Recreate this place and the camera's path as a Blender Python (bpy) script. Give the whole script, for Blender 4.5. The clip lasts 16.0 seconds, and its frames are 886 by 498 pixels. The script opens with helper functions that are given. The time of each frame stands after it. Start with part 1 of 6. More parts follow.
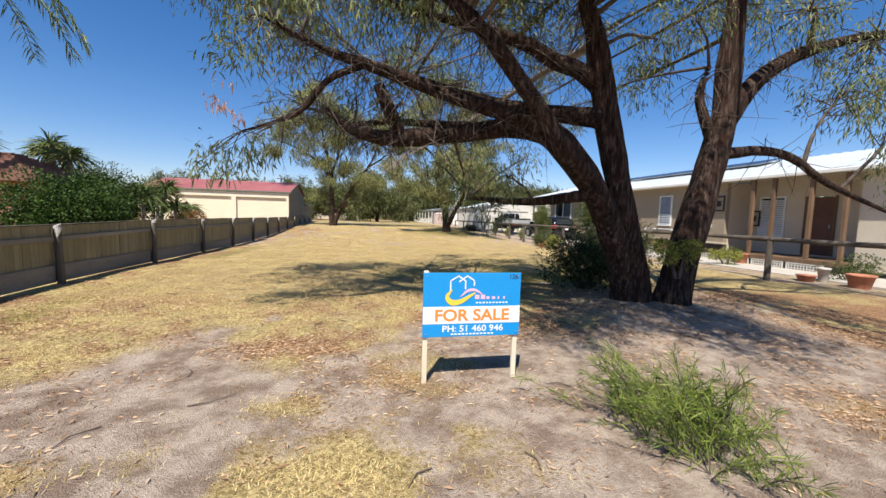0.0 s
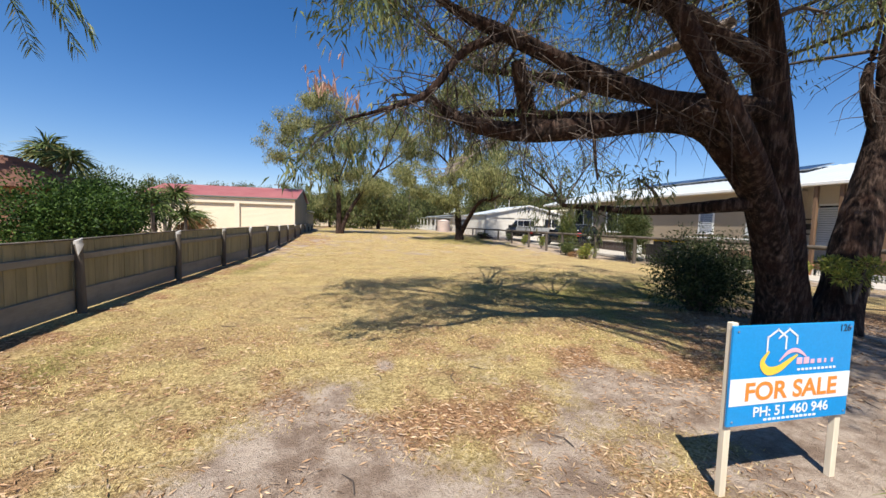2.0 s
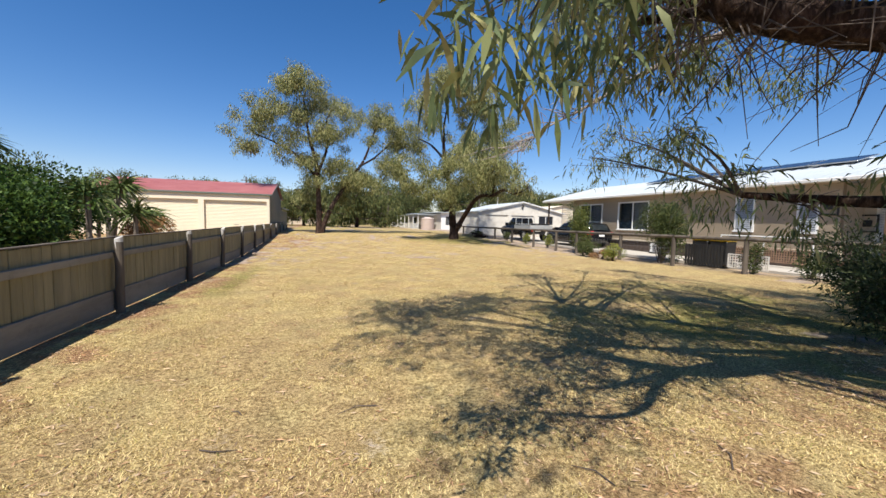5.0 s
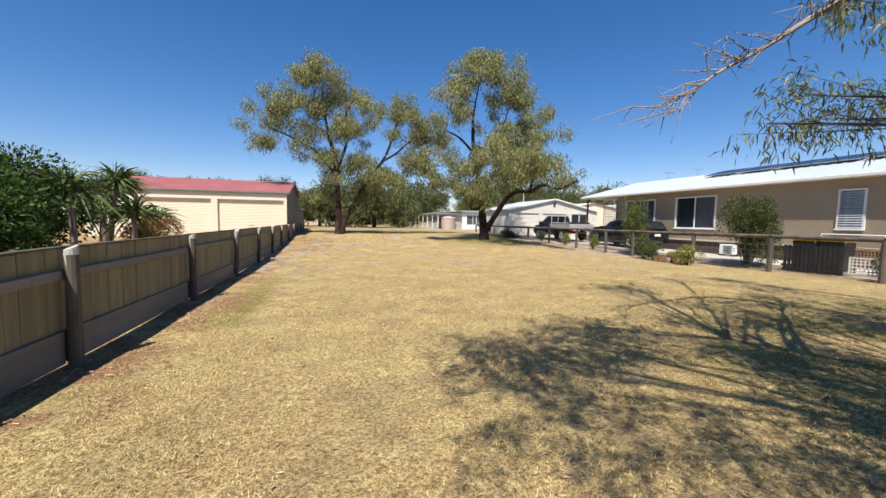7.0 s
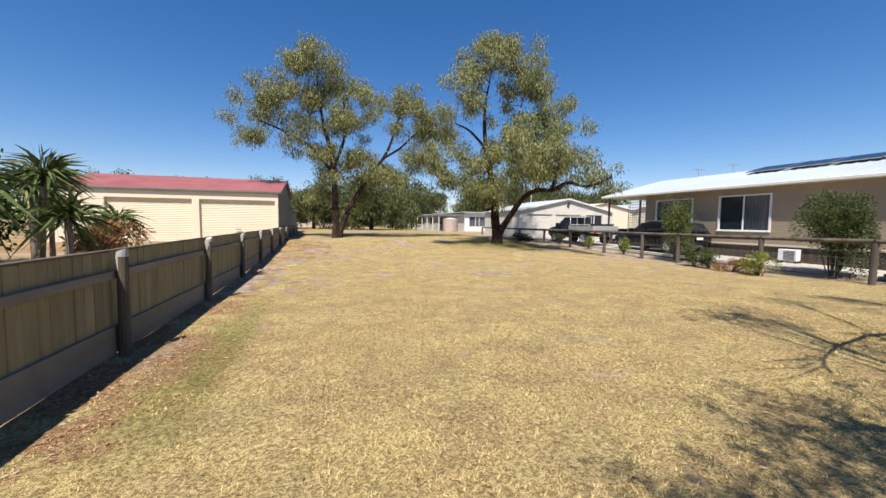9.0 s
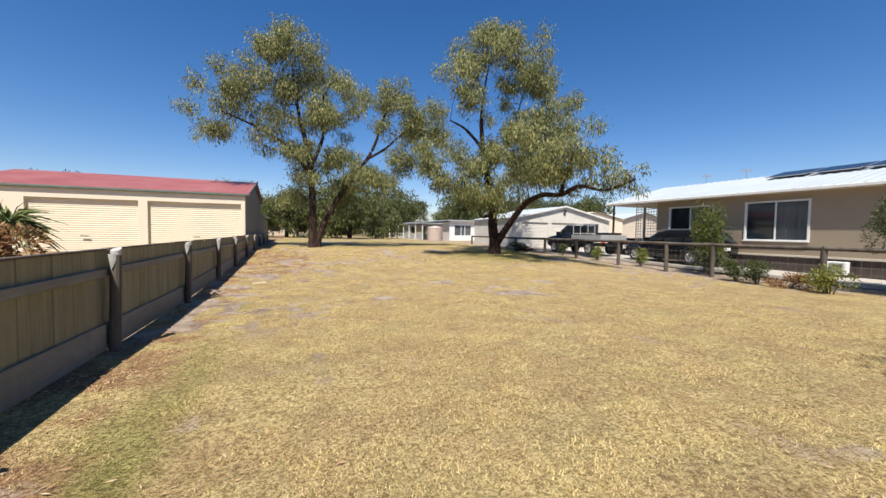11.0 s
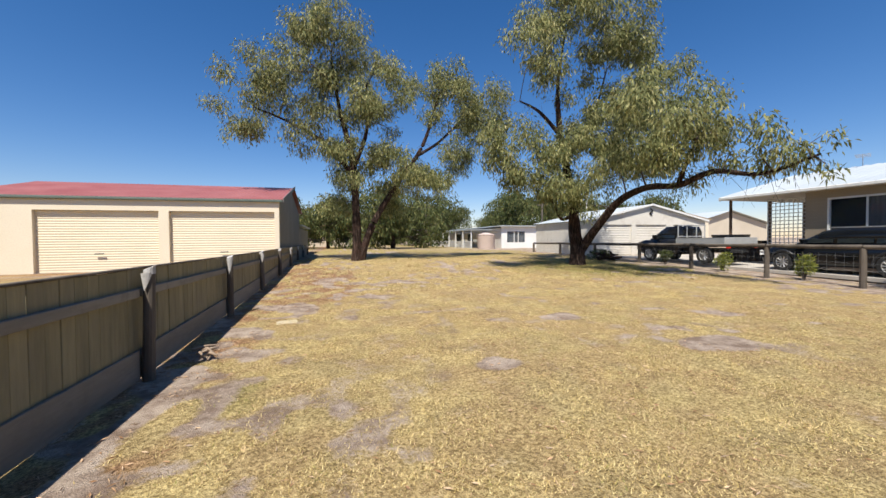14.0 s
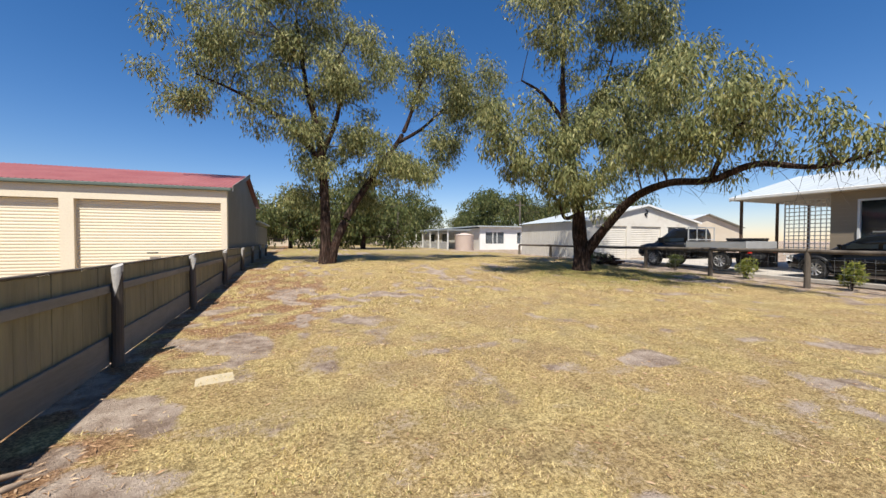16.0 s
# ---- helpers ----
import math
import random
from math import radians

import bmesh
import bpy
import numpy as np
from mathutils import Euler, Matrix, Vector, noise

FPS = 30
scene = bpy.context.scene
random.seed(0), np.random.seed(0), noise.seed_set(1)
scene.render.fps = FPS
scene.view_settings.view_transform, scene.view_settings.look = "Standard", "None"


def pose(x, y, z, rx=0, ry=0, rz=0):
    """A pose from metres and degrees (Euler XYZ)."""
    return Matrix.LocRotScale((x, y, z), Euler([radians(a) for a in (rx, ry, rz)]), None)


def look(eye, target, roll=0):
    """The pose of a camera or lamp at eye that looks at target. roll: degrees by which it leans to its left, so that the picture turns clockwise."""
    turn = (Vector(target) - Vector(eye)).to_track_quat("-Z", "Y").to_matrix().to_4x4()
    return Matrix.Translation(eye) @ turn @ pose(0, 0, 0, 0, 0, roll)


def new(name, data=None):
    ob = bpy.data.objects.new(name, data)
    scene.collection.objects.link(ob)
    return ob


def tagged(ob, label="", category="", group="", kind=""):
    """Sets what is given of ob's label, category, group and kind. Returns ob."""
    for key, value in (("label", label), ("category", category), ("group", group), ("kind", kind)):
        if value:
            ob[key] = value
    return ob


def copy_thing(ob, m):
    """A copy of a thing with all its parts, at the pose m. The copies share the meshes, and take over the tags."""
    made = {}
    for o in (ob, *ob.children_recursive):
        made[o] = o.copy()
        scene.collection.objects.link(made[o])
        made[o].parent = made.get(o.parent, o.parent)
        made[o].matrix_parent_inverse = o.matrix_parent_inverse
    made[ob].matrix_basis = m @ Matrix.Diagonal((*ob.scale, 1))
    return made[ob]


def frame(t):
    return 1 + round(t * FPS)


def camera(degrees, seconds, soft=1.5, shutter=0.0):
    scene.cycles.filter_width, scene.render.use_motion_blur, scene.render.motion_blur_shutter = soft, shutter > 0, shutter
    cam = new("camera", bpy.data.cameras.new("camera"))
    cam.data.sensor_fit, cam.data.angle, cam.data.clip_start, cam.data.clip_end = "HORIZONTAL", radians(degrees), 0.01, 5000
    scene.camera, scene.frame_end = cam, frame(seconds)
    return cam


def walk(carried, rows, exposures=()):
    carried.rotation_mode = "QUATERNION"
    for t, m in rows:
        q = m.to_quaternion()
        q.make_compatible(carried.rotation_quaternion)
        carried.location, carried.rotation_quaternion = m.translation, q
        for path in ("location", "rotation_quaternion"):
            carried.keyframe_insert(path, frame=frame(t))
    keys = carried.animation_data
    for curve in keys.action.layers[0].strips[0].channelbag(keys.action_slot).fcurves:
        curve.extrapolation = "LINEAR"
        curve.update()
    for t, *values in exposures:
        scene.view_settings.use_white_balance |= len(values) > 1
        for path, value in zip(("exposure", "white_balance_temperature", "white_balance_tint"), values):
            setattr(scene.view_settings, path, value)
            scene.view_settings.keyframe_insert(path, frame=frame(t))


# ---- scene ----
cam = camera(99.6, 16.0)
METRES, EYE, TILT, LEAN, TURN = 20.8, 1.5, 0.0, 0.0, -12.9
ROWS = [
    (0.0, 0.0, 0.0, 0.0, 0.14, -4.82, -1.67),
    (0.5, -0.0236, 0.0137, 0.0007, -0.27, -4.75, -1.69),
    (1.0, -0.0465, 0.0294, 0.0026, -0.56, -4.47, -1.64),
    (1.5, -0.0698, 0.0432, 0.0019, -0.85, -3.98, -1.63),
    (2.0, -0.0906, 0.0607, 0.0017, -1.24, -3.79, -1.58),
    (2.5, -0.1123, 0.0808, 0.001, -2.68, -3.79, -1.72),
    (3.0, -0.1294, 0.1012, 0.0005, -4.83, -3.8, -1.78),
    (5.5, -0.1814, 0.221, 0.0021, -5.6, -4.11, -1.27),
    (6.0, -0.1951, 0.2496, 0.0015, -3.8, -4.16, -0.9),
    (6.5, -0.2076, 0.2791, 0.0003, -3.61, -4.2, -0.85),
    (7.0, -0.2209, 0.309, 0.0001, -3.83, -4.19, -0.86),
    (7.5, -0.2327, 0.3391, 0.0002, -4.04, -4.19, -0.8),
    (8.0, -0.2428, 0.3711, 0.0013, -4.3, -4.19, -0.74),
    (8.5, -0.2526, 0.4023, 0.002, -4.56, -4.1, -0.72),
    (9.0, -0.2615, 0.4351, 0.0024, -4.84, -3.99, -0.67),
    (11.5, -0.305, 0.5974, -0.0027, -9.3, -1.93, -0.89),
    (12.0, -0.3112, 0.6294, -0.003, -9.6, -1.4, -0.79),
    (12.5, -0.3207, 0.6633, -0.0031, -7.0, -1.4, -0.3),
    (13.0, -0.3285, 0.6954, -0.0025, -5.88, -1.41, -0.04),
    (13.5, -0.3362, 0.7295, -0.002, -3.45, -1.45, 0.35),
    (14.0, -0.3438, 0.7624, -0.0016, -2.89, -1.37, 0.5),
    (14.5, -0.3525, 0.7965, -0.0006, -3.18, -1.38, 0.5),
    (15.0, -0.3626, 0.8286, -0.0006, -3.51, -1.32, 0.47),
    (15.5, -0.3697, 0.862, -0.0013, -4.0, -1.36, 0.52),
    (16.0, -0.3762, 0.8951, -0.0008, -7.94, -1.34, -0.15),
]
walk(cam, [(t, pose(0, 0, EYE, TILT, LEAN, TURN) @ pose(METRES * x, METRES * y, METRES * z, 90 + pitch, roll, yaw)) for t, x, y, z, yaw, pitch, roll in ROWS], exposures=[(0.0, 0.69), (6.0, 0.66), (9.0, 0.6), (16.0, 0.54)])
# ---- world, sun ----
world = bpy.data.worlds.new("sky")
scene.world = world
world.use_nodes = True
wn = world.node_tree.nodes
sky = wn.new("ShaderNodeTexSky")
sky.sky_type = "NISHITA"
sky.sun_disc = False
SUN_FROM = Vector((-0.29, -0.55, 1.0)).normalized()
sky.sun_elevation = math.asin(SUN_FROM.z)
sky.sun_rotation = math.atan2(SUN_FROM.x, SUN_FROM.y)
sky.air_density, sky.dust_density, sky.ozone_density = 1.0, 0.1, 3.5
hue = wn.new("ShaderNodeHueSaturation")
hue.inputs["Saturation"].default_value = 1.3
world.node_tree.links.new(sky.outputs[0], hue.inputs["Color"])
tint = wn.new("ShaderNodeMix")
tint.data_type, tint.blend_type = "RGBA", "MULTIPLY"
tint.inputs[0].default_value = 1.0
tint.inputs[7].default_value = (1.115, 0.985, 1.07, 1)
world.node_tree.links.new(hue.outputs[0], tint.inputs[6])
world.node_tree.links.new(tint.outputs[2], wn["Background"].inputs[0])
wn["Background"].inputs[1].default_value = 0.080
sun = new("sun", bpy.data.lights.new("sun", "SUN"))
sun.data.energy, sun.data.angle, sun.data.color = 5.0, radians(0.53), (1.0, 0.95, 0.86)
sun.matrix_world = look(tuple(SUN_FROM * 60), (0, 0, 0))


# ---- materials ----
class Mat:
    """A node material with short calls."""

    def __init__(self, name):
        self.m = bpy.data.materials.new(name)
        self.m.use_nodes = True
        self.t = self.m.node_tree
        self.b = self.t.nodes["Principled BSDF"]
        self.pos = self.add("ShaderNodeNewGeometry").outputs["Position"]

    def add(self, kind, **kw):
        n = self.t.nodes.new(kind)
        for k, v in kw.items():
            n.inputs[k].default_value = v
        return n

    def link(self, a, b):
        self.t.links.new(a, b)

    def scaled(self, sx, sy, sz):
        n = self.t.nodes.new("ShaderNodeMapping")
        n.inputs["Scale"].default_value = (sx, sy, sz)
        self.link(self.pos, n.inputs["Vector"])
        return n.outputs[0]

    def noise(self, scale, detail=4.0, rough=0.6, vec=None):
        n = self.add("ShaderNodeTexNoise", Scale=scale, Detail=detail, Roughness=rough)
        self.link(vec or self.pos, n.inputs["Vector"])
        return n.outputs["Fac"]

    def ramp(self, fac, stops):
        n = self.t.nodes.new("ShaderNodeValToRGB")
        e = n.color_ramp.elements
        while len(e) < len(stops):
            e.new(0.5)
        for el, (p, c) in zip(e, stops):
            el.position = p
            el.color = (*c, 1) if len(c) == 3 else (c[0], c[0], c[0], 1)
        self.link(fac, n.inputs[0])
        return n.outputs[0]

    def mix(self, fac, a, b, mode="MIX"):
        n = self.t.nodes.new("ShaderNodeMix")
        n.data_type = "RGBA"
        n.blend_type = mode
        for sock, v in ((n.inputs[0], fac), (n.inputs[6], a), (n.inputs[7], b)):
            if isinstance(v, (int, float)):
                sock.default_value = v
            elif isinstance(v, tuple):
                sock.default_value = (*v, 1)
            else:
                self.link(v, sock)
        return n.outputs[2]

    def math(self, op, a, b=0.0):
        n = self.t.nodes.new("ShaderNodeMath")
        n.operation = op
        n.use_clamp = True
        for sock, v in ((n.inputs[0], a), (n.inputs[1], b)):
            if isinstance(v, (int, float)):
                sock.default_value = v
            else:
                self.link(v, sock)
        return n.outputs[0]

    def attr(self, name):
        n = self.t.nodes.new("ShaderNodeAttribute")
        n.attribute_name = name
        return n.outputs["Fac"]

    def out(self, color, rough=0.8, bump=None, strength=0.3, dist=0.02, metal=0.0, spec=0.5):
        if isinstance(color, tuple):
            self.b.inputs["Base Color"].default_value = (*color, 1)
        else:
            self.link(color, self.b.inputs["Base Color"])
        if isinstance(rough, (int, float)):
            self.b.inputs["Roughness"].default_value = rough
        else:
            self.link(rough, self.b.inputs["Roughness"])
        self.b.inputs["Metallic"].default_value = metal
        self.b.inputs["Specular IOR Level"].default_value = spec
        if bump is not None:
            n = self.add("ShaderNodeBump", Strength=strength, Distance=dist)
            self.link(bump, n.inputs["Height"])
            self.link(n.outputs[0], self.b.inputs["Normal"])
        return self.m


def shade(name, c1, c2, scale=3.0, rough=0.7, grain=60.0, bump=0.15, metal=0.0, vec=None, spec=0.5, dirt=None, relief=0.01):
    """Two tones at a large scale, a fine grain over them, and fine relief."""
    m = Mat(name)
    v = m.scaled(*vec) if vec else None
    big = m.noise(scale, 5, 0.6, v)
    fine = m.noise(grain, 3, 0.6, v)
    col = m.mix(m.ramp(big, [(0.3, (0,)), (0.7, (1,))]), c1, c2)
    col = m.mix(0.22, col, m.ramp(fine, [(0.25, (0.35, 0.35, 0.35)), (0.75, (1, 1, 1))]), "MULTIPLY")
    if dirt:
        col = m.mix(m.ramp(m.noise(scale * 2.3, 6, 0.7), [(0.52, (0,)), (0.72, (0.8,))]), col, dirt)
    return m.out(col, rough, fine, bump, relief, metal, spec)


def leafy(name, stops, rough=0.55, trans=0.25):
    """Leaves: colour by leaf, light passing through."""
    m = Mat(name)
    g = m.t.nodes.new("ShaderNodeNewGeometry")
    col = m.ramp(g.outputs["Random Per Island"], stops)
    col = m.mix(0.5, col, m.ramp(m.noise(0.9, 3), [(0.3, (0.6, 0.62, 0.6)), (0.7, (1.15, 1.1, 1.0))]), "MULTIPLY")
    m.out(col, rough, spec=0.2)
    tr = m.t.nodes.new("ShaderNodeBsdfTranslucent")
    m.link(col, tr.inputs[0])
    mx = m.t.nodes.new("ShaderNodeMixShader")
    mx.inputs[0].default_value = trans
    m.link(m.b.outputs[0], mx.inputs[1])
    m.link(tr.outputs[0], mx.inputs[2])
    m.link(mx.outputs[0], m.t.nodes["Material Output"].inputs[0])
    return m.m


def ground_material():
    m = Mat("dry_lawn_ground")
    bare, green, litter = m.attr("bare"), m.attr("green"), m.attr("litter")
    n1, n2, n3 = m.noise(1.3, 6, 0.65), m.noise(17, 6, 0.75), m.noise(90, 3, 0.6)
    straw = m.mix(m.ramp(n2, [(0.3, (0,)), (0.7, (1,))]), (0.40, 0.29, 0.118), (0.82, 0.65, 0.315))
    straw = m.mix(m.ramp(n1, [(0.42, (0,)), (0.68, (0.55,))]), straw, (0.33, 0.255, 0.14))
    grn = m.mix(m.ramp(n2, [(0.35, (0,)), (0.65, (1,))]), (0.16, 0.17, 0.045), (0.34, 0.31, 0.09))
    col = m.mix(green, straw, grn)
    lit = m.mix(m.ramp(m.noise(38, 4, 0.7), [(0.35, (0,)), (0.65, (1,))]), (0.22, 0.115, 0.06), (0.58, 0.36, 0.20))
    col = m.mix(litter, col, lit)
    sand = m.mix(m.ramp(m.noise(2.4, 7, 0.72), [(0.40, (0,)), (0.58, (1,))]), (0.25, 0.18, 0.135), (0.49, 0.395, 0.315))
    sand = m.mix(m.ramp(m.noise(22, 4, 0.7), [(0.55, (0,)), (0.75, (0.6,))]), sand, (0.22, 0.16, 0.11))
    edge = m.math("ADD", bare, m.math("MULTIPLY", m.math("SUBTRACT", n2, 0.5), 0.9))
    edge = m.math("SUBTRACT", edge, m.math("MULTIPLY", m.math("SUBTRACT", 0.5, n2), 0.9))
    worn = m.ramp(edge, [(0.38, (0,)), (0.62, (1,))])
    col = m.mix(worn, col, sand)
    grassy = m.math("SUBTRACT", 1.0, m.math("MULTIPLY", worn, 0.75))
    # dark mottling and speckle put the shade between grass tufts into the colour
    col = m.mix(m.math("MULTIPLY", grassy, 0.35), col, m.ramp(m.noise(7.5, 5, 0.7), [(0.38, (0.55, 0.50, 0.46)), (0.56, (1.12, 1.12, 1.12))]), "MULTIPLY")
    col = m.mix(m.math("MULTIPLY", grassy, 0.6), col, m.ramp(n3, [(0.3, (0.3, 0.28, 0.27)), (0.62, (1.15, 1.15, 1.15))]), "MULTIPLY")
    col = m.mix(m.math("MULTIPLY", grassy, 0.55), col, m.ramp(m.noise(34, 4, 0.7), [(0.42, (0.28, 0.24, 0.21)), (0.54, (1.08, 1.08, 1.08))]), "MULTIPLY")
    h = m.mix(0.5, n2, n3)
    return m.out(col, 0.95, h, 1.0, 0.05, spec=0.1)


def brick_like_siding(name, c1, c2, pitch):
    """Painted sheet with horizontal shadow lines."""
    m = Mat(name)
    w = m.t.nodes.new("ShaderNodeTexWave")
    w.bands_direction, w.wave_profile = "Z", "SAW"
    w.inputs["Scale"].default_value = 0.314 / pitch
    m.link(m.pos, w.inputs["Vector"])
    col = m.mix(m.ramp(m.noise(0.8, 5), [(0.3, (0,)), (0.7, (1,))]), c1, c2)
    return m.out(col, 0.6, w.outputs["Fac"], 0.5, 0.015)


M_GROUND = ground_material()
M_BARK = Mat("rough_dark_bark")
_v = M_BARK.scaled(1, 1, 0.13)
_f, _h = M_BARK.noise(17, 6, 0.7, _v), M_BARK.noise(3.5, 4, 0.6)
# ramp holds light too: pale stop for lit ridges, dark stops for crown shade
_c = M_BARK.ramp(_f, [(0.36, (0.006, 0.005, 0.004)), (0.5, (0.034, 0.021, 0.016)), (0.68, (0.16, 0.11, 0.086))])
_c = M_BARK.mix(M_BARK.ramp(_h, [(0.45, (0,)), (0.7, (0.7,))]), _c, (0.05, 0.022, 0.014))
M_BARK = M_BARK.out(_c, 0.95, _f, 1.0, 0.09, spec=0.2)
M_BARK_GREY = shade("grey_smooth_bark", (0.10, 0.075, 0.055), (0.30, 0.25, 0.20), 4, 0.9, 30, 0.7, vec=(1, 1, 0.3))
M_TWIG = shade("twig_bark", (0.045, 0.032, 0.025), (0.13, 0.10, 0.08), 6, 0.9, 40, 0.3)
M_DEAD = shade("dead_branch_wood", (0.20, 0.16, 0.14), (0.36, 0.30, 0.26), 6, 0.9, 60, 0.4)
M_GUM = leafy("gum_leaves", [(0.0, (0.07, 0.10, 0.045)), (0.45, (0.15, 0.19, 0.075)), (0.8, (0.25, 0.27, 0.11)), (1.0, (0.34, 0.30, 0.13))])
M_GUM_FAR = leafy("gum_leaves_olive", [(0.0, (0.075, 0.095, 0.036)), (0.5, (0.21, 0.225, 0.088)), (0.85, (0.36, 0.35, 0.15)), (1.0, (0.48, 0.44, 0.22))], rough=0.6, trans=0.25)
M_FARLEAF = leafy("distant_gum_leaves", [(0.0, (0.045, 0.065, 0.022)), (0.6, (0.11, 0.13, 0.045)), (1.0, (0.20, 0.19, 0.07))])
M_HEDGE = leafy("creeper_leaves", [(0.0, (0.012, 0.03, 0.006)), (0.6, (0.045, 0.09, 0.018)), (1.0, (0.12, 0.19, 0.04))])
M_SHRUB = leafy("dark_shrub_leaves", [(0.0, (0.035, 0.055, 0.02)), (0.6, (0.08, 0.105, 0.035)), (1.0, (0.17, 0.18, 0.06))])
M_DARKSHRUB = leafy("deep_green_leaves", [(0.0, (0.016, 0.028, 0.010)), (0.6, (0.045, 0.065, 0.024)), (1.0, (0.12, 0.14, 0.06))])
M_SHRUB_Y = leafy("yellow_green_leaves", [(0.0, (0.10, 0.14, 0.03)), (0.6, (0.22, 0.25, 0.05)), (1.0, (0.42, 0.38, 0.08))])
M_SHRUB_YG = leafy("mid_green_leaves", [(0.0, (0.05, 0.075, 0.02)), (0.6, (0.12, 0.15, 0.04)), (1.0, (0.26, 0.26, 0.07))])
M_SHRUB_R = leafy("rusty_dry_leaves", [(0.0, (0.13, 0.07, 0.03)), (0.6, (0.30, 0.15, 0.07)), (1.0, (0.40, 0.27, 0.13))])
M_WATTLE = leafy("wattle_needles", [(0.0, (0.07, 0.11, 0.02)), (0.6, (0.16, 0.22, 0.04)), (1.0, (0.32, 0.36, 0.08))])
M_PALM = leafy("palm_leaves", [(0.0, (0.05, 0.08, 0.025)), (0.6, (0.13, 0.17, 0.05)), (1.0, (0.30, 0.27, 0.11))], trans=0.15)
M_DRYLEAF = leafy("dead_gum_leaves", [(0.0, (0.42, 0.22, 0.15)), (0.6, (0.62, 0.36, 0.26)), (1.0, (0.72, 0.48, 0.38))], 0.7, 0.35)
M_STRAW = leafy("straw_blades", [(0.0, (0.17, 0.115, 0.05)), (0.3, (0.50, 0.37, 0.145)), (0.8, (0.82, 0.67, 0.34)), (0.93, (0.66, 0.46, 0.28)), (1.0, (0.36, 0.34, 0.11))], 0.8, 0.2)
M_GREENBLADE = leafy("green_blades", [(0.0, (0.12, 0.14, 0.03)), (0.6, (0.24, 0.25, 0.06)), (1.0, (0.45, 0.38, 0.14))], 0.8, 0.2)
M_LITTER = leafy("fallen_leaves", [(0.0, (0.22, 0.12, 0.06)), (0.5, (0.50, 0.31, 0.18)), (0.8, (0.66, 0.48, 0.32)), (1.0, (0.34, 0.26, 0.20))], 0.8, 0.05)
M_PALING = Mat("weathered_paling")
_r = M_PALING.t.nodes.new("ShaderNodeObjectInfo").outputs["Random"]
_c = M_PALING.ramp(_r, [(0.0, (0.245, 0.21, 0.12)), (0.5, (0.275, 0.235, 0.135)), (1.0, (0.31, 0.265, 0.155))])
_g = M_PALING.noise(9, 6, 0.7, M_PALING.scaled(1, 1, 0.12))
_c = M_PALING.mix(0.6, _c, M_PALING.ramp(_g, [(0.3, (0.45, 0.45, 0.45)), (0.7, (1.15, 1.15, 1.1))]), "MULTIPLY")
_c = M_PALING.mix(M_PALING.ramp(M_PALING.noise(1.7, 5), [(0.5, (0,)), (0.75, (0.5,))]), _c, (0.22, 0.19, 0.14))
M_PALING = M_PALING.out(_c, 0.9, _g, 0.5, 0.01)
M_RAILWOOD = shade("grey_weathered_board", (0.17, 0.15, 0.12), (0.29, 0.26, 0.215), 2.2, 0.9, 30, 0.5, vec=(1, 0.15, 1), dirt=(0.17, 0.145, 0.115))
M_POST = shade("old_grey_post", (0.055, 0.043, 0.033), (0.17, 0.14, 0.11), 3, 0.95, 40, 0.6, vec=(1, 1, 0.2))
M_POSTTOP = shade("pale_post_top", (0.36, 0.34, 0.31), (0.55, 0.52, 0.48), 12, 0.9, 90, 0.5)
M_CREAM = shade("cream_wall_sheet", (0.74, 0.645, 0.48), (0.79, 0.69, 0.53), 0.6, 0.55, 20, 0.05)
M_CREAMDOOR = shade("cream_roller_door", (0.73, 0.63, 0.455), (0.78, 0.68, 0.50), 0.7, 0.5, 20, 0.05)
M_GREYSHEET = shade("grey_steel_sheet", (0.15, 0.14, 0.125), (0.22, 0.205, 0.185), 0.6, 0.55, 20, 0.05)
M_REDROOF = shade("faded_red_roof", (0.30, 0.085, 0.08), (0.38, 0.14, 0.13), 0.7, 0.55, 16, 0.1, dirt=(0.22, 0.07, 0.065))
M_GUTTER = shade("green_gutter", (0.09, 0.12, 0.10), (0.13, 0.16, 0.13), 2, 0.5, 30, 0.05)
M_WHITE = shade("white_paint", (0.74, 0.73, 0.70), (0.82, 0.81, 0.78), 1.5, 0.5, 40, 0.05)
M_WHITEROOF = shade("pale_steel_roof", (0.40, 0.44, 0.47), (0.48, 0.52, 0.54), 0.4, 0.6, 30, 0.04)
M_BEIGE = brick_like_siding("beige_cladding", (0.31, 0.245, 0.17), (0.345, 0.275, 0.195), 0.15)
M_BEIGE2 = shade("pale_porch_wall", (0.56, 0.48, 0.37), (0.62, 0.54, 0.43), 0.9, 0.7, 30, 0.1)
M_SHEDWHITE = shade("off_white_sheet", (0.66, 0.62, 0.55), (0.74, 0.70, 0.63), 0.5, 0.55, 20, 0.05, dirt=(0.52, 0.47, 0.40))
M_TIMBER = shade("brown_timber", (0.12, 0.068, 0.038), (0.20, 0.12, 0.068), 3, 0.75, 40, 0.3, vec=(1, 1, 0.2))
M_DOORBROWN = shade("dark_brown_door", (0.11, 0.045, 0.03), (0.16, 0.07, 0.045), 3, 0.6, 40, 0.2)
M_CONCRETE = shade("pale_concrete", (0.42, 0.38, 0.33), (0.50, 0.46, 0.40), 1.2, 0.9, 45, 0.3, dirt=(0.38, 0.34, 0.30))
M_TILE = shade("brown_roof_tile", (0.16, 0.075, 0.05), (0.24, 0.12, 0.085), 4, 0.8, 30, 0.3)
M_BRICK = shade("red_brown_brick", (0.28, 0.13, 0.08), (0.38, 0.20, 0.13), 6, 0.85, 30, 0.3)
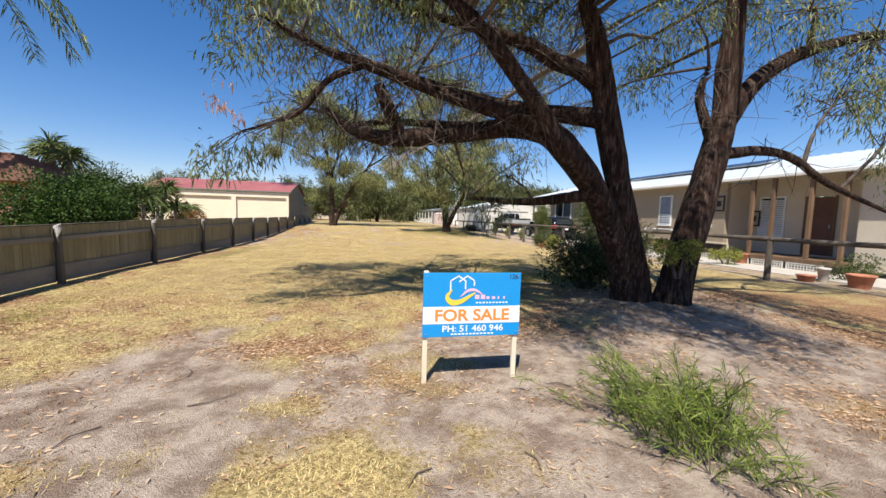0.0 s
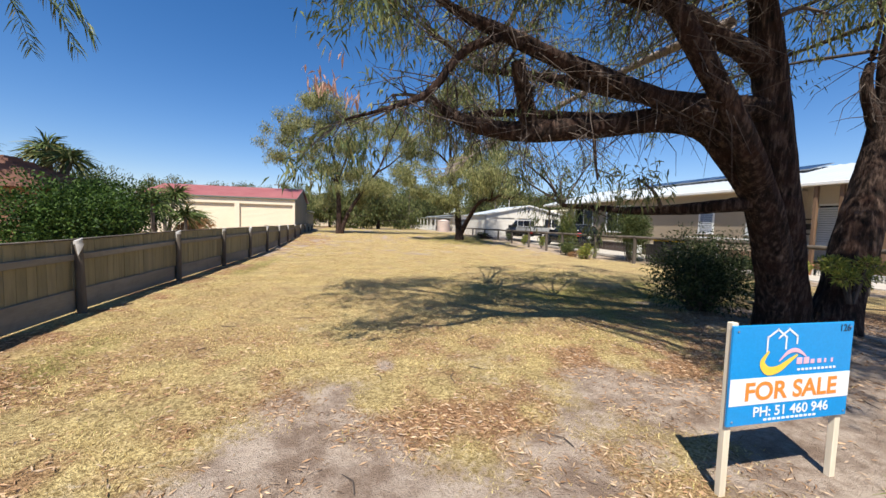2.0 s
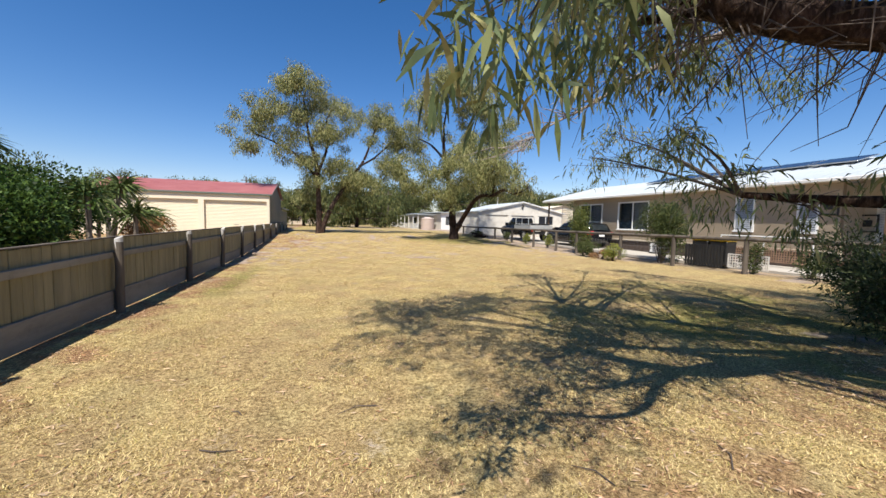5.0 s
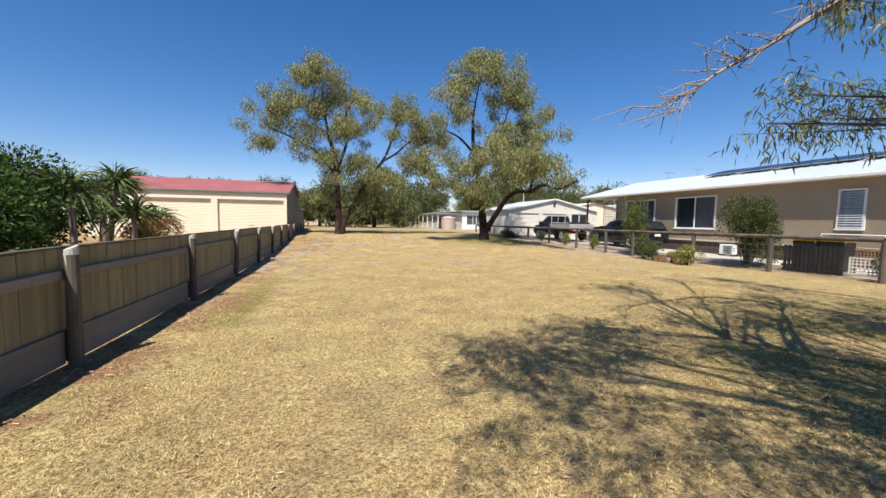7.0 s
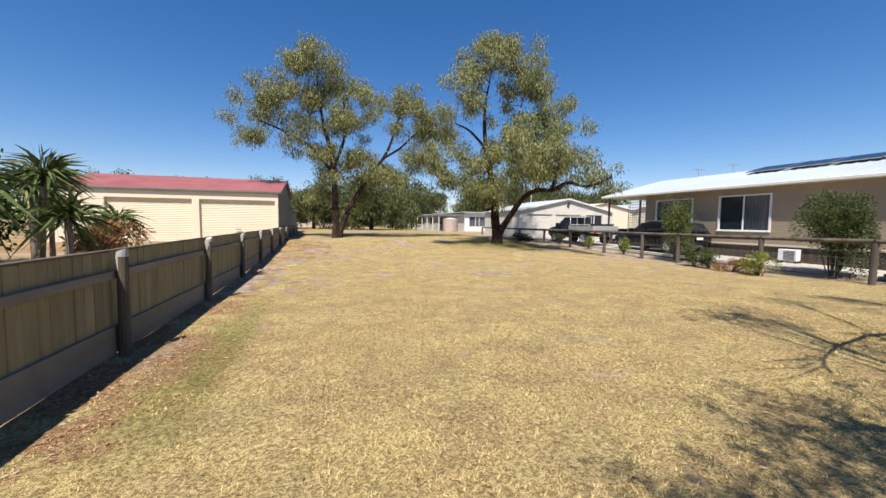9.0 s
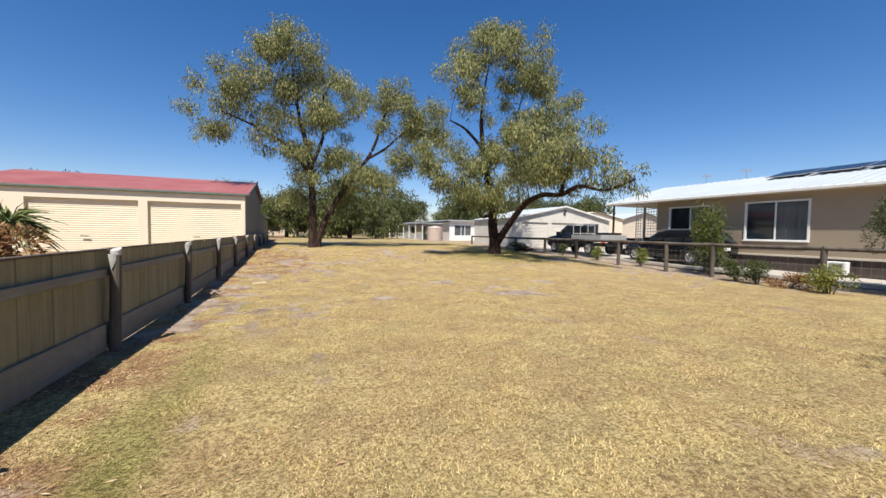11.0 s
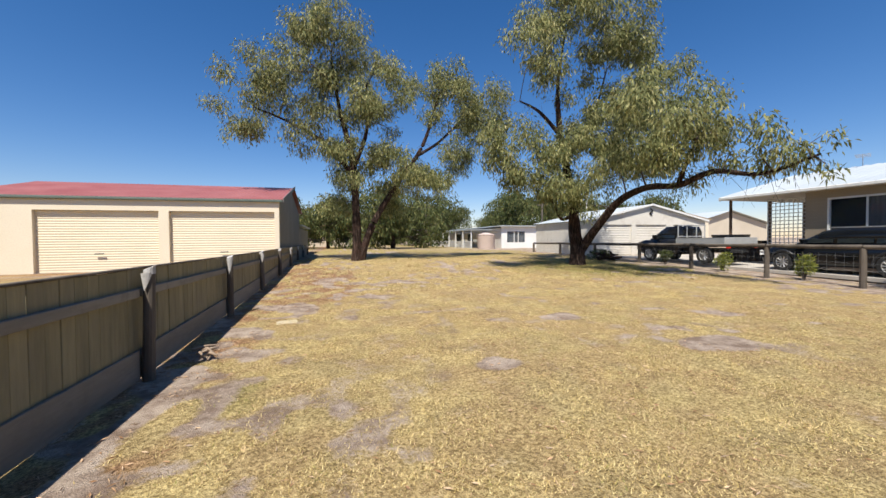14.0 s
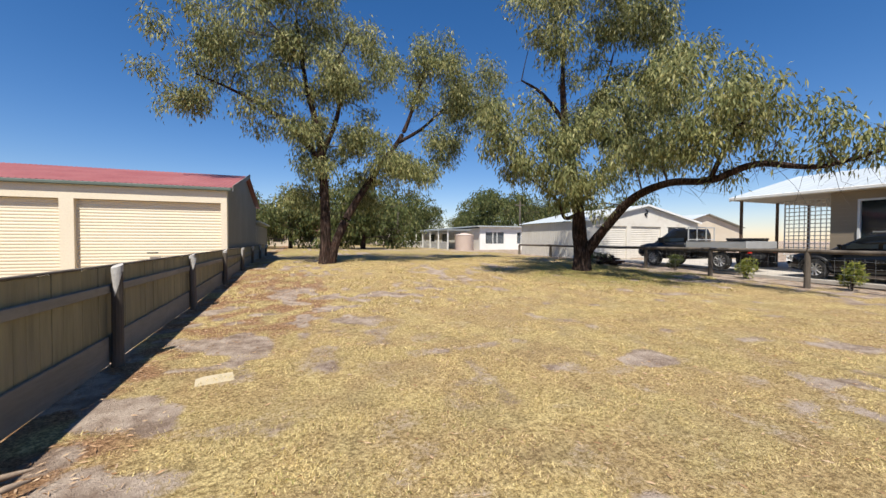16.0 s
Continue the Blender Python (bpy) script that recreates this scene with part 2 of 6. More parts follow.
M_TERRACOTTA = shade("terracotta", (0.36, 0.13, 0.07), (0.46, 0.19, 0.11), 5, 0.8, 40, 0.2)
M_BLACK = shade("black_plastic", (0.012, 0.012, 0.013), (0.025, 0.025, 0.026), 3, 0.45, 60, 0.1)
M_RUBBER = shade("tyre_rubber", (0.012, 0.012, 0.012), (0.03, 0.03, 0.03), 5, 0.9, 60, 0.2)
M_CARPAINT = shade("dark_grey_car_paint", (0.006, 0.007, 0.010), (0.010, 0.012, 0.015), 1, 0.14, 90, 0.0, spec=0.4)
M_UTEPAINT = shade("charcoal_car_paint", (0.012, 0.013, 0.015), (0.018, 0.019, 0.021), 1, 0.16, 90, 0.0, spec=0.4)
M_ALLOY = shade("brushed_alloy", (0.55, 0.55, 0.55), (0.66, 0.66, 0.66), 3, 0.35, 60, 0.05, metal=0.9)
M_TRAY = shade("dull_alloy_tray", (0.48, 0.48, 0.47), (0.58, 0.58, 0.57), 2, 0.5, 40, 0.05, metal=0.4)
M_YELLOW = shade("yellow_plastic", (0.72, 0.50, 0.02), (0.80, 0.57, 0.03), 3, 0.45, 50, 0.05)
M_RED = shade("red_lens", (0.45, 0.02, 0.015), (0.55, 0.03, 0.02), 3, 0.2, 50, 0.0)
M_SOLAR = shade("solar_cell_glass", (0.012, 0.014, 0.02), (0.022, 0.025, 0.035), 1.5, 0.22, 40, 0.0, spec=0.45)
M_SIGNBLUE = shade("sign_blue_print", (0.006, 0.27, 0.64), (0.009, 0.29, 0.68), 2, 0.35, 60, 0.02)
M_SIGNWHITE = shade("sign_white_print", (0.80, 0.80, 0.80), (0.84, 0.84, 0.84), 2, 0.35, 60, 0.02)
M_SIGNORANGE = shade("sign_orange_print", (0.80, 0.25, 0.04), (0.84, 0.28, 0.05), 2, 0.4, 60, 0.0)
M_SIGNYELLOW = shade("sign_yellow_print", (0.88, 0.58, 0.06), (0.9, 0.62, 0.08), 2, 0.4, 60, 0.0)
M_SIGNPINK = shade("sign_pink_print", (0.80, 0.45, 0.55), (0.84, 0.50, 0.58), 2, 0.4, 60, 0.0)
M_INK = shade("black_marker_ink", (0.015, 0.015, 0.02), (0.03, 0.03, 0.03), 2, 0.6, 60, 0.0)
M_STAKE = shade("pale_pine_stake", (0.68, 0.58, 0.42), (0.78, 0.68, 0.52), 4, 0.8, 40, 0.2, vec=(1, 1, 0.15))
M_DARKPLINTH = shade("dark_brown_plinth_board", (0.05, 0.035, 0.028), (0.085, 0.06, 0.048), 3, 0.85, 30, 0.3)
M_BLIND = shade("grey_curtain", (0.34, 0.36, 0.38), (0.50, 0.52, 0.54), 4, 0.8, 30, 0.1, vec=(1, 1, 0.05))
M_DARKROOM = shade("dim_interior", (0.04, 0.04, 0.045), (0.07, 0.07, 0.075), 2, 0.9, 30, 0.0)
M_LATTICE = shade("white_lattice_paint", (0.66, 0.62, 0.56), (0.74, 0.70, 0.64), 3, 0.7, 40, 0.1)
M_LATTICEBR = shade("brown_lattice_wood", (0.24, 0.14, 0.085), (0.34, 0.21, 0.13), 3, 0.8, 40, 0.2)
M_WIRE = shade("galvanised_wire", (0.22, 0.22, 0.22), (0.32, 0.32, 0.32), 5, 0.6, 60, 0.0, metal=0.5)
M_TANK = shade("pinkish_cream_tank", (0.58, 0.45, 0.38), (0.64, 0.51, 0.44), 1.2, 0.6, 30, 0.05)
M_CARGLASS = shade("tinted_car_glass", (0.03, 0.04, 0.045), (0.05, 0.06, 0.065), 0.8, 0.05, 60, 0.0, spec=0.9)
M_BARKSCRAP = shade("pale_bark_scrap", (0.20, 0.135, 0.09), (0.42, 0.32, 0.23), 9, 0.85, 50, 0.4)
M_PAVER = shade("sandy_paver", (0.48, 0.40, 0.26), (0.56, 0.47, 0.32), 6, 0.9, 60, 0.3)


def glass_material():
    m = Mat("window_glass")
    m.out((0.02, 0.035, 0.05), 0.04, spec=0.8)
    m.b.inputs["Alpha"].default_value = 0.35
    return m.m


M_GLASS = glass_material()


# ---- mesh helpers ----
def part(name, bm, material, parent=None, label=""):
    """One bmesh as one mesh object, under a thing or a part."""
    me = bpy.data.meshes.new(name)
    bm.to_mesh(me)
    bm.free()
    me.materials.append(material)
    ob = new(name, me)
    if parent is not None:
        ob.parent = parent
    return tagged(ob, label)


def raw(name, verts, faces, material, parent=None, smooth=False):
    """Large meshes from numpy arrays; faces all have the same number of corners."""
    me = bpy.data.meshes.new(name)
    verts, faces = np.asarray(verts, dtype=np.float32), np.asarray(faces, dtype=np.int32)
    k = faces.shape[1]
    me.vertices.add(len(verts))
    me.vertices.foreach_set("co", verts.ravel())
    me.loops.add(faces.size)
    me.loops.foreach_set("vertex_index", faces.ravel())
    me.polygons.add(len(faces))
    me.polygons.foreach_set("loop_start", np.arange(0, faces.size, k, dtype=np.int32))
    me.polygons.foreach_set("use_smooth", np.full(len(faces), smooth))
    me.update(calc_edges=True)
    me.materials.append(material)
    ob = new(name, me)
    if parent is not None:
        ob.parent = parent
    return ob


def thing(name, label, category, at=(0, 0, 0), rz=0.0, group="", kind=""):
    ob = new(name)
    ob.matrix_world = pose(*at, 0, 0, rz)
    return tagged(ob, label, category, group, kind)


def box(bm, x0, x1, y0, y1, z0, z1, bevel=0.0, m=None):
    """A box added to bm, its edges rounded by bevel."""
    r = bmesh.ops.create_cube(bm, size=1.0)["verts"]
    for v in r:
        v.co = Vector(((x0 + x1) / 2 + v.co.x * (x1 - x0), (y0 + y1) / 2 + v.co.y * (y1 - y0), (z0 + z1) / 2 + v.co.z * (z1 - z0)))
    geo = r
    if bevel:
        edges = list({e for v in r for e in v.link_edges})
        out = bmesh.ops.bevel(bm, geom=edges, offset=bevel, segments=1, affect="EDGES")
        geo = list({v for v in out["verts"]} | {v for v in r if v.is_valid})
    if m is not None:
        bmesh.ops.transform(bm, matrix=m, verts=geo)
    return bm


def slab(*a, bevel=0.0, m=None):
    return box(bmesh.new(), *a, bevel=bevel, m=m)


def rod(bm, p, q, r0, r1=None, n=10):
    """A round bar from p to q."""
    p, q = Vector(p), Vector(q)
    d = q - p
    m = Matrix.Translation((p + q) / 2) @ d.to_track_quat("Z", "Y").to_matrix().to_4x4()
    bmesh.ops.create_cone(bm, cap_ends=True, segments=n, radius1=r0, radius2=r0 if r1 is None else r1, depth=d.length, matrix=m)
    return bm


def prism(profile, y0, y1, bm=None):
    """An outline in x and z carried from y0 to y1."""
    bm = bm or bmesh.new()
    a = [bm.verts.new((x, y0, z)) for x, z in profile]
    b = [bm.verts.new((x, y1, z)) for x, z in profile]
    n = len(profile)
    bm.faces.new(a)
    bm.faces.new(b[::-1])
    for i in range(n):
        bm.faces.new((a[i], b[i], b[(i + 1) % n], a[(i + 1) % n]))
    bmesh.ops.recalc_face_normals(bm, faces=bm.faces[:])
    return bm


def smooth_line(pts, steps=6):
    """Points and radii (x, y, z, r) joined by a smooth curve."""
    p = np.array([pts[0], *pts, pts[-1]], dtype=float)
    out = []
    for i in range(1, len(p) - 2):
        for t in np.linspace(0, 1, steps, endpoint=False):
            a, b, c, d = p[i - 1], p[i], p[i + 1], p[i + 2]
            out.append(0.5 * (2 * b + (c - a) * t + (2 * a - 5 * b + 4 * c - d) * t * t + (3 * b - a - 3 * c + d) * t ** 3))
    out.append(p[-2])
    return np.array(out)


def tubes(lines, n, rough=0.0, rng=None, furrow=0.0):
    """Vertices and quads of round tubes along many lines of (x, y, z, r)."""
    V, F, base = [], [], 0
    ang = np.linspace(0, 2 * np.pi, n, endpoint=False)
    for L in lines:
        P, R = L[:, :3], L[:, 3]
        T = np.gradient(P, axis=0)
        T /= np.linalg.norm(T, axis=1, keepdims=True) + 1e-9
        up = np.where(np.abs(T[:, 2:3]) > 0.9, np.array([[1.0, 0, 0]]), np.array([[0, 0, 1.0]]))
        A = np.cross(T, up)
        A /= np.linalg.norm(A, axis=1, keepdims=True) + 1e-9
        B = np.cross(T, A)
        rr = R[:, None] * np.ones((1, n))
        if furrow:
            run = np.concatenate([[0], np.cumsum(np.linalg.norm(np.diff(P, axis=0), axis=1))])
            u, v = np.meshgrid(np.arange(n), run)
            twist = u + 3.0 * value_noise(v, u * 0.0, 0.9, 90)
            rr = rr * (1 + furrow * (0.6 * value_noise(twist, v, 2.6, 91) + 0.55 * value_noise(twist, v * 6.0, 1.7, 92) - 0.55) + 0.5 * furrow * (value_noise(u * 0.0 + 3.0, v, 0.45, 93) - 0.5))
        elif rough and rng is not None:
            ridge = 1 + rough * rng.standard_normal(n) * 0.7
            rr = rr * (ridge[None, :] + rough * 0.6 * rng.standard_normal((len(P), n)))
        ring = P[:, None, :] + rr[..., None] * (np.cos(ang)[None, :, None] * A[:, None, :] + np.sin(ang)[None, :, None] * B[:, None, :])
        V.append(ring.reshape(-1, 3))
        k = len(P)
        i, j = np.meshgrid(np.arange(k - 1), np.arange(n), indexing="ij")
        i, j = i.ravel(), j.ravel()
        F.append(np.stack([i * n + j, i * n + (j + 1) % n, (i + 1) * n + (j + 1) % n, (i + 1) * n + j], 1) + base)
        base += k * n
    return np.concatenate(V), np.concatenate(F)


def leaves(at, way, length, width, rng, curve=0.25, simple=False):
    """Narrow folded leaves: six corners and two quads each, bent towards the ground."""
    n = len(at)
    way = way / (np.linalg.norm(way, axis=1, keepdims=True) + 1e-9)
    side = np.cross(way, rng.standard_normal((n, 3)))
    side /= np.linalg.norm(side, axis=1, keepdims=True) + 1e-9
    length = np.broadcast_to(np.asarray(length, dtype=float), (n,))[:, None] * (0.7 + 0.6 * rng.random((n, 1)))
    w = side * np.broadcast_to(np.asarray(width, dtype=float), (n,))[:, None] * (0.7 + 0.6 * rng.random((n, 1))) * 0.5
    sag = np.zeros((n, 3))
    sag[:, 2] = -curve * length[:, 0]
    mid = at + way * length * 0.5
    tip = at + way * length + sag
    if simple:
        V = np.stack([at, mid + w, tip, mid - w], 1).reshape(-1, 3)
        return V, np.arange(n * 4).reshape(-1, 4)
    V = np.stack([at - w * 0.25, at + w * 0.25, mid + w, mid - w, tip + w * 0.15, tip - w * 0.15], 1).reshape(-1, 3)
    b = (np.arange(n) * 6)[:, None]
    F = np.concatenate([b + np.array([[0, 1, 2, 3]]), b + np.array([[3, 2, 4, 5]])])
    return V, F


def ground_height(x, y):
    h = np.interp(y, [-40, 4, 10, 15, 19, 23, 28, 33, 38, 46, 70, 200], [-0.06, -0.03, 0.03, -0.03, -0.08, -0.08, 0.05, 0.24, 0.44, 0.5, 0.5, 0.5])
    h = h + 0.13 * np.exp(-((x - 5.2) ** 2 + (y - 5.7) ** 2) / 1.5)
    return h + 0.015 * np.sin(x * 1.7 + 0.6 * y) * np.cos(y * 1.3 - 0.4 * x)


def gz(x, y):
    return float(ground_height(np.array([x], dtype=float), np.array([y], dtype=float))[0])


def value_noise(x, y, size, seed):
    """Smooth random patches of about that size, 0 to 1."""
    g = np.random.default_rng(seed).random((256, 256))
    u, v = np.asarray(x) / size + 1000.3, np.asarray(y) / size + 1000.7
    i, j = np.floor(u).astype(int), np.floor(v).astype(int)
    a, b = u - i, v - j
    a, b = a * a * (3 - 2 * a), b * b * (3 - 2 * b)
    q = lambda m, n: g[m % 256, n % 256]
    return q(i, j) * (1 - a) * (1 - b) + q(i + 1, j) * a * (1 - b) + q(i, j + 1) * (1 - a) * b + q(i + 1, j + 1) * a * b


def ramp01(v, lo, hi):
    return np.clip((v - lo) / (hi - lo), 0, 1)


def bareness(x, y):
    """Where the lawn is worn down to sand, 0 to 1."""
    n = 0.6 * value_noise(x, y, 0.9, 3) + 0.4 * value_noise(x, y, 0.3, 4)
    front = ramp01(5.5 + 1.4 * (value_noise(x, y, 1.8, 5) - 0.5) - 0.16 * np.abs(x - 1.0) - y, -0.8, 1.8) * ramp01(x, -5.0, -1.6)
    far = ramp01(y, 17, 21) * (0.35 + 0.5 * ramp01(value_noise(x, y, 2.6, 6), 0.4, 0.8))
    strip = ramp01(-4.85 - x + 0.9 * (n - 0.5), -0.25, 0.5)
    strip = strip * ramp01(x, -7.2, -6.2)
    drive = ramp01(x, 9.6, 12)
    root = ramp01(3.0 - np.hypot(x - 5.6, y - 5.8), 0, 1.6)
    b = 0.05 + 0.75 * front * (0.80 + 2.2 * (0.5 * n + 0.5 * value_noise(x, y, 1.5, 15) - 0.5)) * 1.6 + 1.0 * far * ramp01(0.35 * n + 0.65 * value_noise(x, y, 0.28, 9), 0.45, 0.65) + strip * 0.22 + drive * 0.5 + root * 0.5
    b = b + 0.45 * ramp01(value_noise(x, y, 0.5, 8), 0.78, 0.97) * ramp01(y, -2, 5)
    for cx, cy, r in ((-4.5, 26.0, 0.55), (1.9, 21.2, 0.55), (0.87, 23.5, 0.35), (-1.5, 21.3, 0.25)):
        b = b + 0.9 * ramp01(1 - np.hypot((x - cx) / 1.5, y - cy) / r + 0.8 * (n - 0.5), 0, 0.5)
    return np.clip(b, 0, 1)


def greenness(x, y):
    n = value_noise(x, y, 1.1, 11)
    g = ramp01(1 - np.hypot((x - 4.6) / 5.0, (y - 9.0) / 4.6), 0, 0.6) * ramp01(n, 0.2, 0.7)
    h = ramp01(1 - np.hypot((x - 9.0) / 6.0, (y - 32.0) / 5.0), 0, 0.5) * 0.8
    k = ramp01(y, 36, 44) * 0.35 + 0.75 * ramp01(1 - np.abs(x + 4.55) / 0.45, 0, 0.6) * ramp01(value_noise(x, y, 1.3, 17), 0.45, 0.75) * ramp01(25 - y, 0, 3)
    return np.clip(0.08 * value_noise(x, y, 0.7, 12) + g * 0.8 + h + k, 0, 1)


def litterness(x, y):
    n = 0.5 * value_noise(x, y, 0.6, 21) + 0.5 * value_noise(x, y, 0.22, 22)
    f = ramp01(6.6 - y, -1.0, 2.0) * ramp01(y, 2.6, 4.6) * 0.85 + 0.3 + 0.9 * ramp01(-4.5 - x, 0, 0.5)
    c = ramp01(1 - np.hypot((x + 4.3) / 1.7, (y - 30.5) / 5.0), 0, 0.4) * 2.2
    t = ramp01(1 - np.hypot((x - 5.6) / 5.0, (y - 4.4) / 3.6), 0, 0.5) * 1.2
    return np.clip((f + c + t) * ramp01(n, 0.36, 0.62), 0, 1)


# ---- ground ----
def build_ground():
    xs = np.concatenate([[-3000, -800, -250, -100, -60, -35, -20, -12, -9], np.arange(-7.0, 8.0, 0.1), np.arange(8.0, 16, 0.4), [17, 19, 22, 28, 40, 70, 120, 300, 900, 3000]])
    ys = np.concatenate([[-3000, -800, -200, -80, -40, -20, -10, -5, -2], np.arange(-1, 30.0, 0.1), np.arange(30, 46, 0.5), [48, 52, 58, 66, 80, 100, 140, 220, 400, 900, 3000]])
    X, Y = np.meshgrid(xs, ys, indexing="ij")
    V = np.stack([X, Y, ground_height(X, Y)], -1).reshape(-1, 3)
    nx, ny = len(xs), len(ys)
    i, j = np.meshgrid(np.arange(nx - 1), np.arange(ny - 1), indexing="ij")
    a = (i * ny + j).ravel()
    F = np.stack([a, a + ny, a + ny + 1, a + 1], 1)
    ob = raw("ground", V, F, M_GROUND, smooth=True)
    for name, fn in (("bare", bareness), ("green", greenness), ("litter", litterness)):
        at = ob.data.attributes.new(name, "FLOAT", "POINT")
        at.data.foreach_set("value", fn(V[:, 0], V[:, 1]).astype(np.float32))
    return tagged(ob, "dry yellow lawn with worn sandy patches", "ground", kind="structure")


build_ground()


# ---- paling fence ----
FENCE_X, BAY, FENCE_Y0, BAYS = -5.575, 3.375, 1.74, 13


def fence_sag(y):
    """How far the fence top lies above or below its usual height."""
    return float(np.interp(y, [6, 9, 12, 17, 20, 26, 34], [-0.04, -0.03, 0.015, 0.01, 0.01, -0.01, 0.0]))


def build_fence():
    fence = thing("paling_fence", "weathered grey-brown timber paling fence along the lawn", "fence")
    rng = random.Random(4)
    w = 0.168
    bm = slab(-0.011, 0.011, -w / 2 + 0.0015, w / 2 - 0.0015, 0.0, 1.0, bevel=0.003)
    me = bpy.data.meshes.new("paling")
    bm.to_mesh(me)
    bm.free()
    me.materials.append(M_PALING)
    post_bm = bmesh.new()
    rod(post_bm, (0, 0, -0.3), (0, 0, 1.15), 0.064, 0.056, 12)
    post_me = bpy.data.meshes.new("post")
    post_bm.to_mesh(post_me)
    post_bm.free()
    post_me.materials.append(M_POST)
    cap_bm = bmesh.new()
    bmesh.ops.create_cone(cap_bm, cap_ends=True, segments=12, radius1=0.058, radius2=0.056, depth=0.05, matrix=Matrix.Translation((0, 0, 1.172)))
    for v in cap_bm.verts:
        if v.co.z > 1.18:
            v.co.z += 0.45 * v.co.x + 0.02
    cap_me = bpy.data.meshes.new("post_top")
    cap_bm.to_mesh(cap_me)
    cap_bm.free()
    cap_me.materials.append(M_POSTTOP)
    for k in range(BAYS + 1):
        y = FENCE_Y0 + BAY * k
        g = gz(FENCE_X, y)
        post = new("post", post_me)
        post.parent = fence
        post.matrix_basis = pose(FENCE_X + 0.08, y, fence_sag(y) - 0.035, rng.uniform(-1, 1), rng.uniform(-1.5, 1.5), rng.uniform(0, 60))
        cap = new("post_top", cap_me)
        cap.parent = post
        cap.matrix_basis = pose(0, 0, 0, 0, 0, rng.uniform(-40, 40))
        # pale wedge laid over the post's side, narrowing downwards, same heading on every post
        wb = bmesh.new()
        low = rng.uniform(0.86, 1.02)
        prev = None
        for i in range(7):
            f = i / 6
            z = 1.16 + (low - 1.16) * f
            half = 0.9 * (1 - f) + 0.03
            a0 = -1.15 - 0.35 * f
            row = [wb.verts.new(((0.0645 - 0.004 * (z - 0.8)) * math.cos(a0 + half * s), (0.0645 - 0.004 * (z - 0.8)) * math.sin(a0 + half * s), z)) for s in (-1, -0.5, 0, 0.5, 1)]
            if prev:
                for j in range(4):
                    wb.faces.new((prev[j], row[j], row[j + 1], prev[j + 1]))
            prev = row
        wedge = part("pale_wedge", wb, M_POSTTOP, post, "pale wedge on the post's side")
        wedge.matrix_basis = post.matrix_basis.to_euler().to_matrix().to_4x4().inverted()
        if k == BAYS:
            break
        g0, g1 = gz(FENCE_X, y), gz(FENCE_X, y + BAY)
        n = int(BAY / w)
        for i in range(n):
            yy = y + (i + 0.5) * BAY / n
            gg = g0 + (g1 - g0) * (i + 0.5) / n
            p = new("paling", me)
            p.parent = fence
            top = 1.165 + fence_sag(yy) + rng.uniform(-0.004, 0.004)
            p.matrix_basis = pose(FENCE_X - 0.035 + rng.uniform(-0.004, 0.004), yy, gg + 0.04, rng.uniform(-0.5, 0.5), 0, rng.uniform(-1.2, 1.2)) @ Matrix.Diagonal((1, 1, top - gg - 0.04, 1))
        for name, z0, z1, x0, x1 in (("top_rail", 0.86, 0.955, -0.022, 0.03), ("plinth_board", 0.03, 0.36, -0.02, 0.014)):
            b = bmesh.new()
            box(b, FENCE_X + x0, FENCE_X + x1, y + 0.03, y + BAY - 0.03, z0, z1, bevel=0.006)
            for v in b.verts:
                f = (v.co.y - y) / BAY
                v.co.z += (fence_sag(v.co.y) if name == "top_rail" else (g0 + (g1 - g0) * f)) + 0.008 * math.sin(7 * f + k)
            part(name, b, M_RAILWOOD, fence)
        b = slab(FENCE_X - 0.062, FENCE_X - 0.002, y + 0.004, y + BAY - 0.004, 1.168, 1.19, bevel=0.005)
        for v in b.verts:
            v.co.z += fence_sag(v.co.y)
        part("capping_board", b, M_POST, fence)


build_fence()


# ---- post and rail fence ----
RAIL_X = 11.3


def build_rail_fence():
    fence = thing("post_and_rail_fence", "low weathered log rail fence beside the driveway", "fence")
    ys = [2.4, 5.2, 8.2, 10.9, 13.5, 16.25, 19.1, 22.3, 24.2, 26.75, 29.7, 32.6, 36.0, 39.6, 43.2]
    rng = random.Random(8)
    tops = []
    for y in ys:
        z, top = gz(RAIL_X, y), 1.13 + rng.uniform(-0.02, 0.02)
        bm = bmesh.new()
        rod(bm, (RAIL_X, y, z - 0.3), (RAIL_X + rng.uniform(-0.02, 0.02), y, top), 0.085, 0.078, 10)
        part("post", bm, M_POST, fence)
        tops.append(top)
    for (y0, t0), (y1, t1) in zip(zip(ys, tops), zip(ys[1:], tops[1:])):
        L = smooth_line([(RAIL_X, y0 + 0.01, t0 + 0.045, 0.072), (RAIL_X + 0.02, (y0 + y1) / 2, (t0 + t1) / 2 + 0.035, 0.066), (RAIL_X, y1 - 0.01, t1 + 0.045, 0.064)], 4)
        V, F = tubes([L], 10)
        raw("rail", V, F, M_POST, fence, smooth=True)
        if y0 > 15:
            bm = bmesh.new()
            g0, g1 = gz(RAIL_X, y0), gz(RAIL_X, y1)
            for k in range(5):
                rod(bm, (RAIL_X, y0, g0 + 0.12 + k * 0.2), (RAIL_X, y1, g1 + 0.12 + k * 0.2), 0.0022, n=3)
            cols = int((y1 - y0) / 0.2)
            for k in range(1, cols):
                f = k / cols
                yy, gg = y0 + (y1 - y0) * f, g0 + (g1 - g0) * f
                rod(bm, (RAIL_X, yy, gg + 0.08), (RAIL_X, yy, gg + 1.0), 0.0018, n=3)
            tagged(part("wire_mesh", bm, M_WIRE, fence, "thin grey fencing wire"), kind="stuff")


build_rail_fence()


